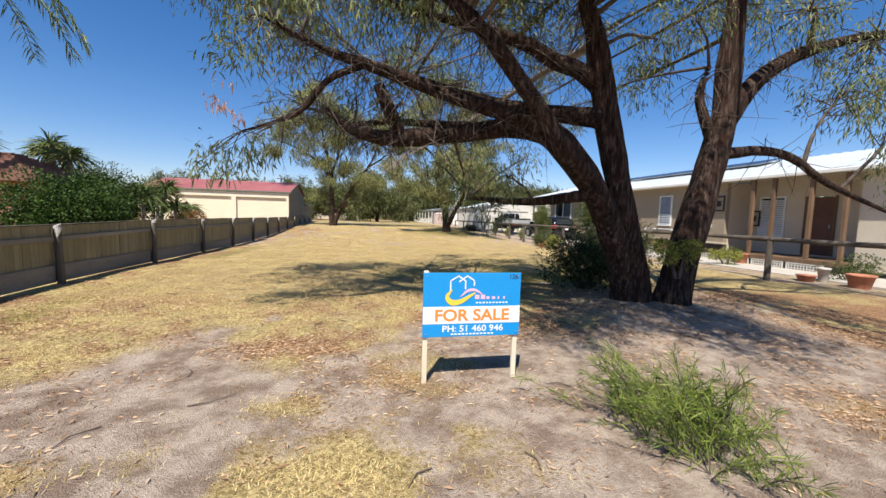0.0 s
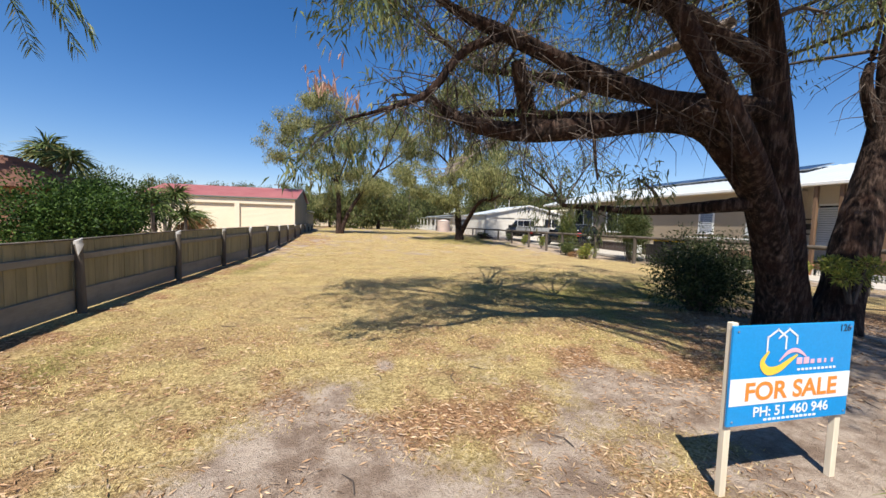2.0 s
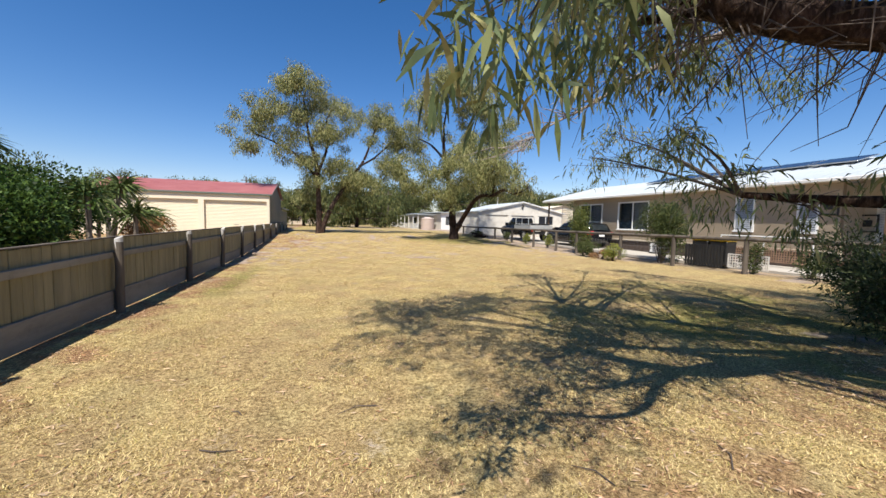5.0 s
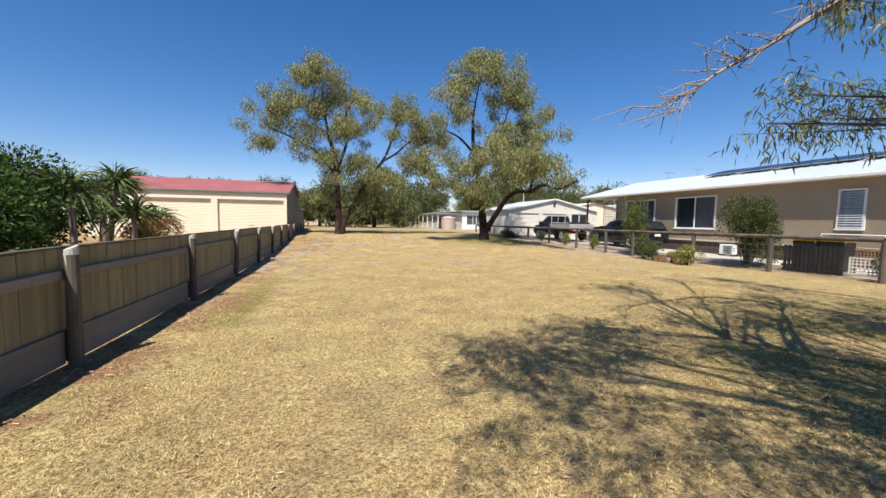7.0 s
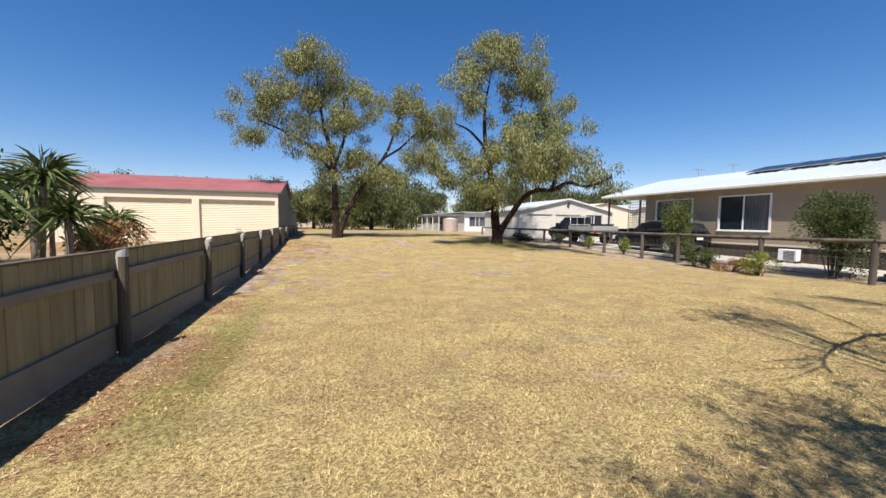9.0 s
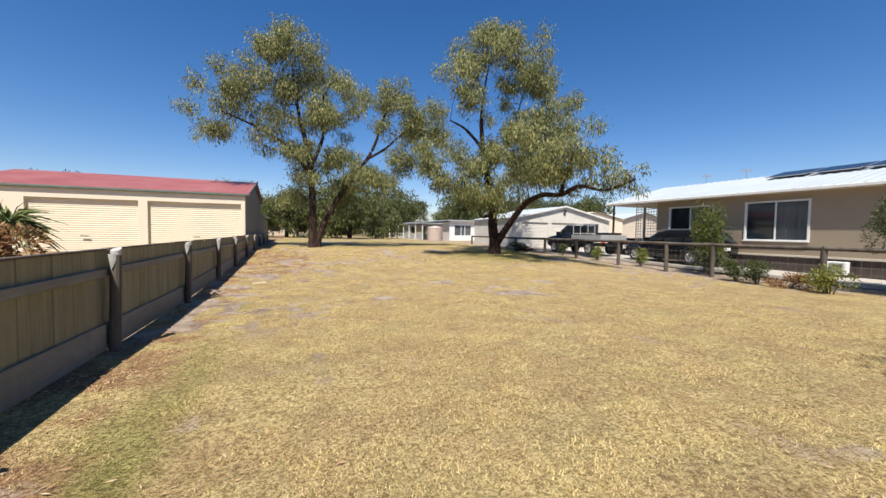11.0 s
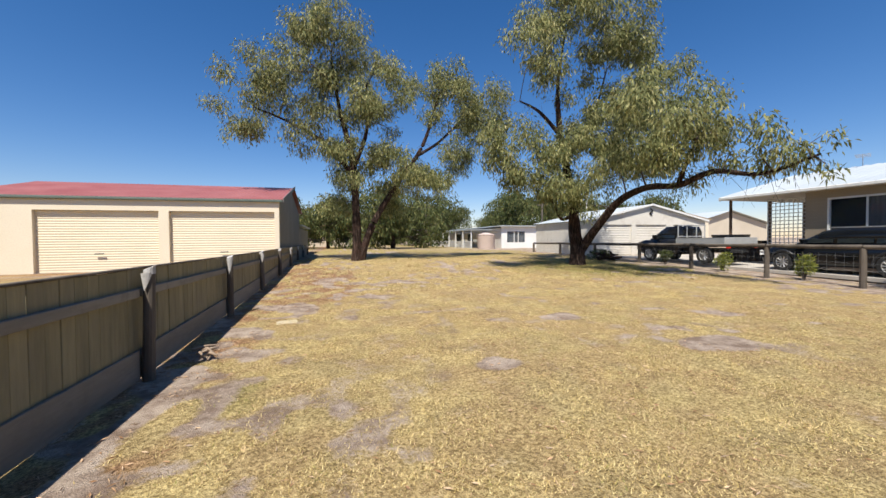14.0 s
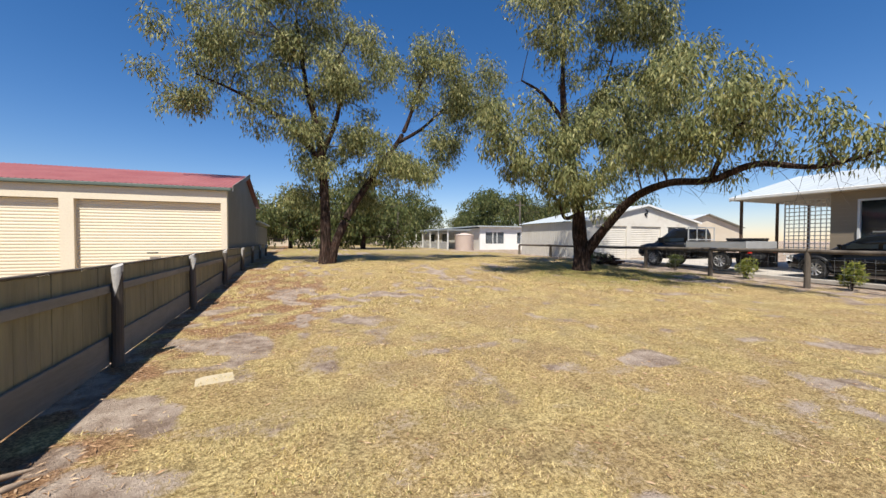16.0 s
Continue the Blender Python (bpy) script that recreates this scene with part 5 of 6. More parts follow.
# the old tree by the sign, stems from one root
gum("old_gum_tree", "old multi-stemmed gum with dark furrowed bark", (5.17, 5.72, 0),
    [],
    [(-7.5, -0.2, 3.9, 0.4), (-7.0, 0.3, 4.4, 0.6), (-6.3, -0.4, 4.9, 0.8), (-5.2, 0.5, 5.3, 0.9), (-5.8, 1.6, 3.9, 0.65), (-4.0, -0.3, 5.7, 0.9), (-2.6, 0.5, 6.3, 1.1), (-3.2, 0.4, 5.3, 0.7),
     (-1.4, -0.5, 7.3, 1.2), (0.2, 0.5, 7.9, 1.2), (1.6, 0.4, 8.3, 1.2), (0.3, 0.2, 6.0, 0.8), (-0.4, -0.2, 4.9, 0.55), (0.3, -0.3, 5.3, 0.6), (3.0, -0.3, 5.9, 1.0), (4.6, -0.4, 5.4, 1.0), (4.2, -0.3, 4.4, 0.8), (5.0, -0.8, 4.0, 0.9), (6.0, -0.6, 4.7, 1.0), (5.9, -0.5, 3.1, 0.7), (6.8, -0.5, 2.4, 0.7),
     (-4.0, 4.0, 4.2, 0.7), (-3.0, 3.4, 5.1, 0.9), (-4.9, 2.6, 4.8, 0.7), (-2.0, 2.2, 5.9, 1.0), (-0.3, 2.4, 6.3, 1.0), (-3.3, 2.6, 2.2, 0.6), (-2.7, 2.0, 1.9, 0.5), (-3.9, 2.8, 2.9, 0.5), (-5.0, 0.4, 3.5, 0.4), (-2.9, 0.7, 2.4, 0.5), (-3.8, 0.5, 2.3, 0.35), (-6.9, 0.9, 3.35, 0.5), (-6.2, 1.4, 3.3, 0.5), (-5.5, 1.6, 3.3, 0.5)],
    (0.115, 0.022), 80, 13, M_BARK, M_GUM, 5, extra_twigs=1250, droop=0.6, hang=0.22, k3=0.9, lift=0.13,
    stems_placed=[
        [(4.95, 6.0, -0.5, 0.34), (4.82, 5.92, 0.3, 0.24), (4.36, 5.7, 1.2, 0.21), (3.84, 5.53, 1.95, 0.205), (3.32, 5.52, 2.55, 0.22), (2.95, 5.6, 2.88, 0.21), (2.4, 5.7, 2.95, 0.155), (1.6, 5.87, 2.84, 0.14), (0.61, 6.03, 2.72, 0.125), (0.1, 6.3, 2.8, 0.1), (-0.2, 6.55, 2.97, 0.08), (-0.6, 6.8, 3.3, 0.04)],
        [(5.1, 5.86, -0.5, 0.34), (4.92, 5.78, 0.5, 0.23), (4.45, 5.64, 1.7, 0.2), (4.08, 5.6, 2.9, 0.2), (3.85, 5.6, 3.8, 0.19), (3.68, 5.6, 4.5, 0.15), (3.5, 5.65, 5.1, 0.12), (3.4, 5.8, 6.4, 0.07), (3.3, 5.9, 7.6, 0.03)],
        [(5.5, 5.6, -0.5, 0.42), (5.62, 5.6, 0.45, 0.27), (5.88, 5.6, 1.48, 0.25), (6.14, 5.6, 2.5, 0.23), (6.35, 5.6, 3.4, 0.2), (6.38, 5.6, 4.4, 0.19), (6.4, 5.6, 5.5, 0.14), (6.4, 5.7, 6.8, 0.08), (6.3, 5.8, 7.9, 0.03)],
        [(0.62, 6.03, 2.74, 0.12), (0.5, 5.9, 3.0, 0.105), (0.36, 5.76, 3.22, 0.09), (0.27, 5.68, 3.4, 0.075)],
        [(3.3, 5.52, 2.6, 0.17), (2.9, 5.5, 2.92, 0.14), (2.46, 5.54, 3.05, 0.125), (1.65, 5.6, 3.25, 0.11), (0.85, 5.71, 3.48, 0.1), (0.1, 5.6, 3.62, 0.08), (-0.5, 5.5, 3.72, 0.05), (-1.2, 5.3, 3.95, 0.02)],
        [(3.55, 5.42, 2.2, 0.17), (2.97, 5.12, 2.55, 0.135), (2.39, 5.1, 3.26, 0.115), (1.68, 5.1, 4.02, 0.1), (1.19, 5.1, 4.4, 0.1), (0.4, 5.2, 5.0, 0.06), (-0.4, 5.4, 5.6, 0.03)],
        [(3.9, 5.6, 3.65, 0.15), (3.45, 5.62, 3.92, 0.13), (2.98, 5.62, 4.02, 0.12), (2.49, 5.6, 4.2, 0.1), (1.6, 5.9, 4.5, 0.07), (0.4, 6.4, 4.9, 0.04)],
        [(3.9, 5.6, 3.2, 0.16), (3.3, 5.9, 3.3, 0.13), (2.5, 6.4, 3.5, 0.11), (1.6, 7.2, 3.9, 0.08), (0.7, 8.4, 4.4, 0.04)],
        [(2.95, 5.6, 2.9, 0.1), (2.3, 5.95, 3.0, 0.08), (1.4, 6.3, 3.05, 0.07), (0.5, 6.6, 3.1, 0.05), (-0.3, 7.0, 3.05, 0.03)],
        [(6.3, 5.6, 3.2, 0.17), (6.9, 5.6, 4.02, 0.15), (7.76, 5.6, 4.62, 0.12), (8.8, 5.5, 5.0, 0.09), (9.97, 5.4, 5.3, 0.05)],
        [(6.2, 5.58, 2.75, 0.11), (7.15, 5.54, 2.88, 0.085), (7.95, 5.54, 2.8, 0.075), (8.8, 5.45, 2.35, 0.06), (10.4, 5.3, 1.8, 0.03)],
        [(6.2, 5.6, 2.9, 0.1), (5.95, 5.62, 3.4, 0.085), (5.85, 5.65, 3.8, 0.07), (6.05, 5.7, 4.3, 0.04)],
        [(3.78, 5.55, 1.95, 0.11), (3.45, 5.7, 1.9, 0.09), (3.3, 6.3, 1.86, 0.08), (3.0, 7.1, 1.86, 0.06), (2.3, 7.9, 1.95, 0.035)],
        [(0.1, 5.6, 3.62, 0.05), (-0.4, 5.55, 3.35, 0.045), (-0.75, 5.5, 2.9, 0.04), (-1.1, 5.55, 2.72, 0.025), (-1.6, 5.85, 2.62, 0.012)]],
    placed=[(-2.08, 6.1, 2.36, 0.22), (-1.8, 6.0, 2.3, 0.27), (-1.5, 6.1, 2.46, 0.27), (-1.95, 5.8, 2.3, 0.25), (-2.1, 5.75, 2.15, 0.18), (-1.6, 5.8, 2.55, 0.28), (-1.3, 6.2, 2.6, 0.25), (-1.7, 6.6, 5.0, 0.7), (-1.6, 7.8, 5.6, 0.8), (-0.8, 8.8, 5.4, 0.8), (0.3, 7.2, 5.6, 0.9), (0.5, 9.0, 5.2, 0.8), (-0.6, 6.2, 5.6, 0.8), (1.6, 8.0, 5.8, 0.9), (3.0, 7.0, 6.6, 1.0), (2.7, 11.0, 2.9, 0.5), (3.4, 11.0, 3.35, 0.6), (4.3, 11.0, 3.1, 0.6), (5.2, 11.1, 3.5, 0.6), (4.4, 10.0, 4.6, 0.8), (5.6, 9.4, 4.4, 0.8), (-0.9, 5.6, 4.6, 0.7), (-1.4, 5.4, 3.9, 0.5), (1.0, 5.8, 4.9, 0.8), (6.5, 8.0, 4.9, 0.9), (7.5, 6.5, 6.0, 1.0), (3.0, 4.2, 5.8, 0.9), (4.6, 3.9, 6.2, 1.0), (1.6, 4.6, 5.6, 0.8)] + shade_clumps(40, (-1.5, 5.5), (7.3, 11.9), (5.6, 7.0), (0.6, 0.95), shade_rng) + shade_clumps(16, (2.0, 8.0), (11.5, 15.5), (5.6, 7.0), (0.4, 0.65), shade_rng) + shade_clumps(20, (4.0, 9.2), (3.0, 6.6), (5.6, 7.2), (0.6, 0.85), shade_rng) + shade_clumps(34, (2.4, 6.2), (4.4, 7.6), (5.0, 7.0), (0.6, 0.8), shade_rng))

# bare dead limb reaching over the lawn
dead_rng = np.random.default_rng(77)
dl = [smooth_line([(4.4, 6.6, 4.9, 0.10), (4.2, 8.6, 4.95, 0.075), (3.45, 10.6, 4.5, 0.05), (2.45, 11.0, 3.85, 0.03), (1.55, 11.0, 3.35, 0.016), (1.1, 11.0, 2.9, 0.006)], 6)]
for k in range(46):
    b = dl[0][dead_rng.integers(8, len(dl[0]) - 1)]
    d = np.array([-0.75, 0.1, -0.1]) * dead_rng.uniform(0.3, 0.9) + dead_rng.normal(0, 0.22, 3)
    m = b[:3] + d * 0.5 + dead_rng.normal(0, 0.06, 3)
    e = b[:3] + d + np.array([0, 0, -0.12])
    dl.append(np.array([[*b[:3], min(0.012, b[3] * 0.6)], [*m, 0.008], [*e, 0.003]]))
    e2 = m + dead_rng.normal(0, 0.16, 3) + np.array([-0.15, 0, -0.1])
    dl.append(np.array([[*m, 0.006], [*((m + e2) / 2 + dead_rng.normal(0, 0.03, 3)), 0.004], [*e2, 0.002]]))
V, F = tubes(dl, 6, 0.05, dead_rng)
old = bpy.data.objects["old_gum_tree"]
db = raw("dead_branch", V, F, M_DEAD, old, smooth=True)
db.matrix_parent_inverse = old.matrix_world.inverted()
tagged(db, "bare grey dead branch")


dry_rng = np.random.default_rng(41)
dA = np.concatenate([np.array([c]) + dry_rng.normal(0, sd, (n, 3)) for c, sd, n in (((-1.87, 5.62, 2.94), 0.07, 26), ((-1.7, 5.55, 2.9), 0.05, 12), ((-1.53, 5.49, 2.76), 0.05, 20), ((-1.75, 5.6, 3.1), 0.1, 8))])
dW = dry_rng.normal(0, 0.4, dA.shape) + np.array([[0, 0, -0.9]])
V, F = leaves(dA, dW, 0.1, 0.022, dry_rng)
dry = raw("dry_leaf_spray", V, F, M_DRYLEAF, old)
dry.matrix_parent_inverse = old.matrix_world.inverted()
tagged(dry, "pinkish-brown dead leaf sprays", kind="stuff")


def scaled_gum(name, label, at, stems, clumps, seed, foliage, leaf=(0.165, 0.05), sprigs=105, per=8, shift=0.0, back=0.0, placed=()):
    """A lawn gum whose clumps, given across the view, are spread in depth as well."""
    rng = np.random.default_rng(seed)
    out = []
    for x, z, r in clumps:
        x += shift
        for k in range(9):
            d = rng.standard_normal(3)
            d /= np.linalg.norm(d)
            q = r * rng.uniform(0.35, 1.3) * (k > 0)
            out.append((x + d[0] * q, back + d[1] * q * 1.5 + rng.normal(0, 0.3), z + d[2] * q * 0.85, r * rng.uniform(0.36, 0.68)))
    near = [(x + rng.normal(0, r * 0.5), y + rng.normal(0, r * 0.5), z + rng.normal(0, r * 0.45), r * rng.uniform(0.45, 0.7)) for x, y, z, r in placed for _ in range(5)]
    return gum(name, label, at, stems, out, leaf, sprigs, per, M_BARK, foliage, seed, extra_twigs=250, placed=near, massed=True, hang=0.35)


scaled_gum("lawn_gum_tree", "tall olive-leaved gum with twin dark trunks on the lawn", (-2.4, 37.6, 0.42),
           [[(0, 0, -0.3, 0.34), (0.0, 0, 0.8, 0.24), (-0.05, 0, 3.0, 0.2), (-0.2, 0.1, 5.5, 0.16), (-0.8, 0.2, 8.0, 0.1), (-1.2, 0.2, 11.0, 0.04)],
            [(0.15, 0, -0.3, 0.26), (0.4, 0, 0.8, 0.2), (1.1, 0, 2.4, 0.17), (2.3, 0.1, 4.3, 0.14), (3.6, 0.2, 6.2, 0.1), (4.4, 0.2, 8.4, 0.07), (4.9, 0.2, 10.0, 0.03)],
            [(-0.1, 0.1, 4.5, 0.13), (-1.6, 0.2, 6.2, 0.1), (-3.4, 0.2, 7.2, 0.06), (-5.0, 0.2, 7.8, 0.03)],
            [(3.4, 0.1, 5.8, 0.09), (4.6, 0.1, 6.6, 0.07), (6.0, 0.2, 8.0, 0.04)],
            [(-0.1, 0.1, 5.0, 0.12), (0.6, 0.1, 7.0, 0.09), (0.6, 0.1, 9.4, 0.05)]],
           [(-3.0, 12.1, 1.5), (-1.2, 11.7, 1.5), (0.4, 10.6, 1.4), (-4.2, 9.9, 1.5), (-5.8, 8.1, 1.4), (-6.0, 6.9, 1.0), (-2.4, 9.2, 1.5), (-0.6, 8.4, 1.4), (0.8, 8.3, 1.1), (-3.2, 7.0, 1.1), (-1.8, 6.0, 1.1), (-1.3, 4.4, 0.9), (0.2, 5.2, 1.2), (1.6, 5.6, 1.2), (1.4, 4.0, 1.0), (2.8, 4.8, 1.1),
            (3.4, 10.0, 1.2), (4.9, 10.0, 1.3), (6.2, 9.3, 1.3), (7.0, 7.9, 1.3), (5.6, 8.0, 1.1), (5.2, 6.2, 1.1), (3.6, 8.0, 0.7), (-2.0, 3.2, 0.8), (3.6, 4.4, 0.9)], 31, M_GUM_FAR, shift=0.7)
scaled_gum("lawn_gum_tree", "broad olive-leaved gum with forked dark trunk on the lawn", (7.75, 32.7, 0.22),
           [[(0, 0, -0.3, 0.42), (0.0, 0, 0.6, 0.33), (-0.15, 0, 1.6, 0.27), (-0.25, 0, 2.8, 0.22), (-0.5, 0.1, 4.4, 0.18), (-0.9, 0.1, 6.4, 0.14), (-1.0, 0.1, 8.6, 0.08), (-0.6, 0.1, 11.0, 0.03)],
            [(0.15, 0, 0.7, 0.24), (0.5, -0.8, 1.8, 0.18), (0.85, -1.8, 2.9, 0.16), (0.95, -3.2, 3.3, 0.13), (1.05, -4.6, 3.2, 0.11), (1.2, -5.8, 3.5, 0.09), (1.35, -7.2, 3.2, 0.06), (1.5, -8.6, 3.5, 0.03)],
            [(-0.2, 0, 2.4, 0.1), (-0.9, 0, 2.2, 0.08), (-1.3, 0, 2.9, 0.06), (-2.4, 0, 3.6, 0.04), (-3.4, 0, 4.3, 0.02)],
            [(-0.6, 0.1, 5.0, 0.12), (0.6, 0.2, 6.4, 0.1), (1.3, 0.2, 8.0, 0.06), (1.8, 0.2, 9.6, 0.03)],
            [(1.05, -4.6, 3.25, 0.08), (0.9, -5.2, 4.2, 0.06), (0.6, -6.0, 4.9, 0.03)],
            [(-0.9, 0.1, 6.2, 0.1), (-2.0, 0.1, 7.2, 0.07), (-3.0, 0.1, 7.6, 0.03)]],
           [(-1.4, 12.0, 1.2), (0.0, 12.3, 1.2), (1.0, 11.2, 1.2), (-2.2, 10.6, 1.1), (1.7, 9.8, 1.2), (-2.9, 9.2, 1.1), (0.3, 9.6, 0.9), (2.1, 8.2, 1.2), (0.3, 7.2, 1.2), (3.4, 7.3, 1.2), (1.8, 6.2, 1.3), (-1.2, 5.8, 1.2), (-2.9, 5.0, 1.3), (-4.0, 4.0, 1.0), (-2.2, 3.7, 1.0), (0.4, 4.8, 1.3), (2.8, 5.0, 1.1), (-0.9, 3.4, 0.8), (-4.6, 5.4, 0.9), (3.2, 8.6, 0.9)], 47, M_GUM_FAR, back=-1.2,
           placed=[(8.2, 30.2, 5.0, 1.0), (8.4, 28.8, 5.1, 1.0), (8.6, 27.5, 4.8, 0.95), (8.8, 26.3, 4.5, 0.9), (9.0, 25.3, 4.2, 0.7), (9.3, 24.3, 3.9, 0.6), (7.8, 28.0, 6.2, 1.0), (6.6, 26.4, 5.2, 0.7), (5.9, 27.6, 6.3, 0.9), (6.6, 28.8, 4.6, 0.8), (7.6, 26.6, 5.6, 0.8), (9.4, 27.2, 5.4, 0.7)])


def far_gum(seed, h, w):
    rng = np.random.default_rng(seed)
    cl = [(rng.normal(0, w * 0.28), rng.normal(0, w * 0.28), h * rng.uniform(0.45, 0.9), w * rng.uniform(0.16, 0.28)) for _ in range(20)]
    cl += [(rng.normal(0, w * 0.35), rng.normal(0, w * 0.3), h * rng.uniform(0.06, 0.45), w * rng.uniform(0.13, 0.2)) for _ in range(16)]
    st = [[(0, 0, -0.4, 0.3), (0.1, 0, h * 0.3, 0.22), (0.2, 0, h * 0.6, 0.12), (0.1, 0, h * 0.85, 0.04)], [(0.1, 0, h * 0.25, 0.15), (w * 0.2, 0.2, h * 0.45, 0.1), (w * 0.3, 0.2, h * 0.7, 0.04)]]
    return st, cl


fars = []
for i, (x, y, h, w) in enumerate(((3.0, 62.0, 7.6, 8.5), (11.0, 82.0, 9.5, 10.0), (26.0, 74.0, 9.5, 10.0))):
    st, cl = far_gum(60 + i, h, w)
    fars.append(gum("distant_gum_tree", "distant dark olive gum tree beyond the houses", (x, y, 0.4), st, cl, (0.4, 0.17), 12, 8, M_BARK, M_FARLEAF, 80 + i, group="distant trees", hang=0.5))
far_rng = random.Random(12)
for x, y, k, s in ((-4.5, 66, 0, 0.85), (-11, 74, 1, 0.8), (7, 96, 0, 0.9), (19, 96, 2, 0.95), (35, 70, 1, 0.85), (44, 66, 0, 1.0), (40, 86, 2, 1.0), (30, 92, 1, 0.8), (-21, 76, 2, 0.8), (-33, 80, 1, 0.85), (56, 36, 0, 1.1), (1, 100, 2, 0.8), (52, 80, 2, 0.9), (-1, 112, 1, 0.9), (13, 118, 0, 0.9), (26, 120, 2, 0.95), (-14, 100, 2, 0.9), (40, 110, 0, 0.9), (-8, 122, 1, 0.95), (34.0, 62.0, 0, 0.6), (60, 100, 1, 1.0)):
    copy_thing(fars[k], pose(x, y, 0.4, 0, 0, far_rng.uniform(0, 360)) @ Matrix.Scale(s, 4))


# ---- shrubs ----
def shrub(name, label, at, rx, ry, h, leaf, n, foliage, seed, z0=0.0, category="shrub", up=0.3, lumps=9, group=""):
    """A shrub of many stems, with leaves gathered in lumps over an uneven outline."""
    rng = np.random.default_rng(seed)
    t = thing(name, label, category, at, group=group)
    C = []
    for _ in range(lumps):
        a, q = rng.uniform(0, 2 * np.pi), rng.random() ** 0.5
        C.append((rx * 0.7 * q * np.cos(a), ry * 0.7 * q * np.sin(a), z0 + h * rng.uniform(0.25, 0.8)))
    C = np.array(C)
    idx = rng.integers(0, lumps, n)
    d = rng.standard_normal((n, 3))
    d /= np.linalg.norm(d, axis=1, keepdims=True)
    sz = np.array([rx, ry, h * 0.5]) * rng.uniform(0.32, 0.55, (lumps, 1))[idx]
    A = C[idx] + d * sz * rng.random((n, 1)) ** 0.3
    A[:, 2] = np.maximum(A[:, 2], z0 + 0.03)
    W = d + rng.normal(0, 0.5, (n, 3))
    W[:, 2] += up
    V, F = leaves(A, W, leaf[0], leaf[1], rng, 0.15, simple=True)
    tagged(raw("foliage", V, F, foliage, t), kind="stuff")
    st = []
    for k in range(lumps):
        c = C[k]
        st.append(smooth_line([(c[0] * 0.15, c[1] * 0.15, -0.08, 0.02), (c[0] * 0.5, c[1] * 0.5, c[2] * 0.5, 0.014), (*c, 0.005)], 3))
    V, F = tubes(st, 6)
    tagged(raw("stem_mass", V, F, M_TWIG, t), kind="stuff")
    return t


shrub("dark_shrub", "dense dark green shrub beside the old gum", (4.9, 7.3, 0.0), 1.15, 0.8, 1.25, (0.085, 0.024), 8000, M_DARKSHRUB, 3, lumps=34)
shrub("dark_shrub", "taller straggly dark shrub behind the old gum", (6.35, 8.3, 0.0), 1.1, 1.0, 1.75, (0.085, 0.024), 6500, M_DARKSHRUB, 33, lumps=40)
shrub("dark_shrub", "small leafy shrub growing at the gum's foot", (5.35, 5.3, 0.65), 0.45, 0.35, 0.6, (0.07, 0.016), 1500, M_SHRUB_Y, 4, lumps=6)
shrub("driveway_shrub", "upright leafy shrub behind the rail fence", (11.95, 22.9, 0.0), 0.62, 0.62, 2.9, (0.09, 0.035), 6500, M_SHRUB_YG, 5, lumps=24, group="driveway shrubs")
shrub("driveway_shrub", "rounded green shrub behind the rail fence", (12.1, 17.5, 0.0), 1.0, 1.0, 2.75, (0.085, 0.035), 15000, M_SHRUB, 6, lumps=26, group="driveway shrubs")
for x, y, r, h, m, s in ((10.75, 20.5, 0.5, 0.85, M_SHRUB, 7), (10.5, 18.6, 0.5, 0.85, M_SHRUB_Y, 8), (10.6, 19.6, 0.6, 0.45, M_SHRUB_R, 9), (10.9, 21.2, 0.45, 0.75, M_SHRUB, 71), (11.9, 26.0, 0.35, 0.9, M_SHRUB_Y, 10), (12.0, 28.9, 0.35, 0.75, M_SHRUB_Y, 11), (11.9, 31.6, 0.3, 0.7, M_SHRUB, 12), (10.4, 34.6, 0.7, 0.6, M_SHRUB, 13), (12.2, 12.2, 0.6, 0.8, M_SHRUB, 14), (13.9, 8.0, 0.9, 0.8, M_SHRUB, 15), (15.2, 6.0, 1.1, 1.1, M_SHRUB, 16), (13.4, 11.2, 0.7, 0.7, M_SHRUB_Y, 17), (11.7, 13.5, 0.4, 1.3, M_SHRUB, 18)):
    shrub("low_shrub", {"rusty_dry_leaves": "low rusty dry shrub by the rail fence", "yellow_green_leaves": "low yellow-green shrub by the rail fence"}.get(m.name, "low dark green shrub by the driveway"), (x, y, gz(x, y)), r, r, h, (0.08, 0.028), 1500, m, s, lumps=8, group="low garden shrubs")

# creeper hedge and spiky plants behind the paling fence
for x, y, rx, ry, h, s in ((-9.3, 14.2, 1.3, 1.7, 2.6, 20), (-9.3, 16.0, 1.5, 2.2, 2.75, 21), (-10.4, 19.2, 1.8, 2.2, 2.9, 22)):
    shrub("creeper_hedge", "thick green creeper-covered hedge behind the fence", (x, y, 0), rx, ry, h, (0.10, 0.06), 13000, M_HEDGE, s, category="hedge", lumps=26, group="hedges behind fence")
shrub("dark_tree_shrub", "dark rounded tree behind the hedge", (-15.0, 24.5, 0), 2.6, 2.6, 4.3, (0.2, 0.06), 9000, M_SHRUB, 23, category="tree", lumps=22)


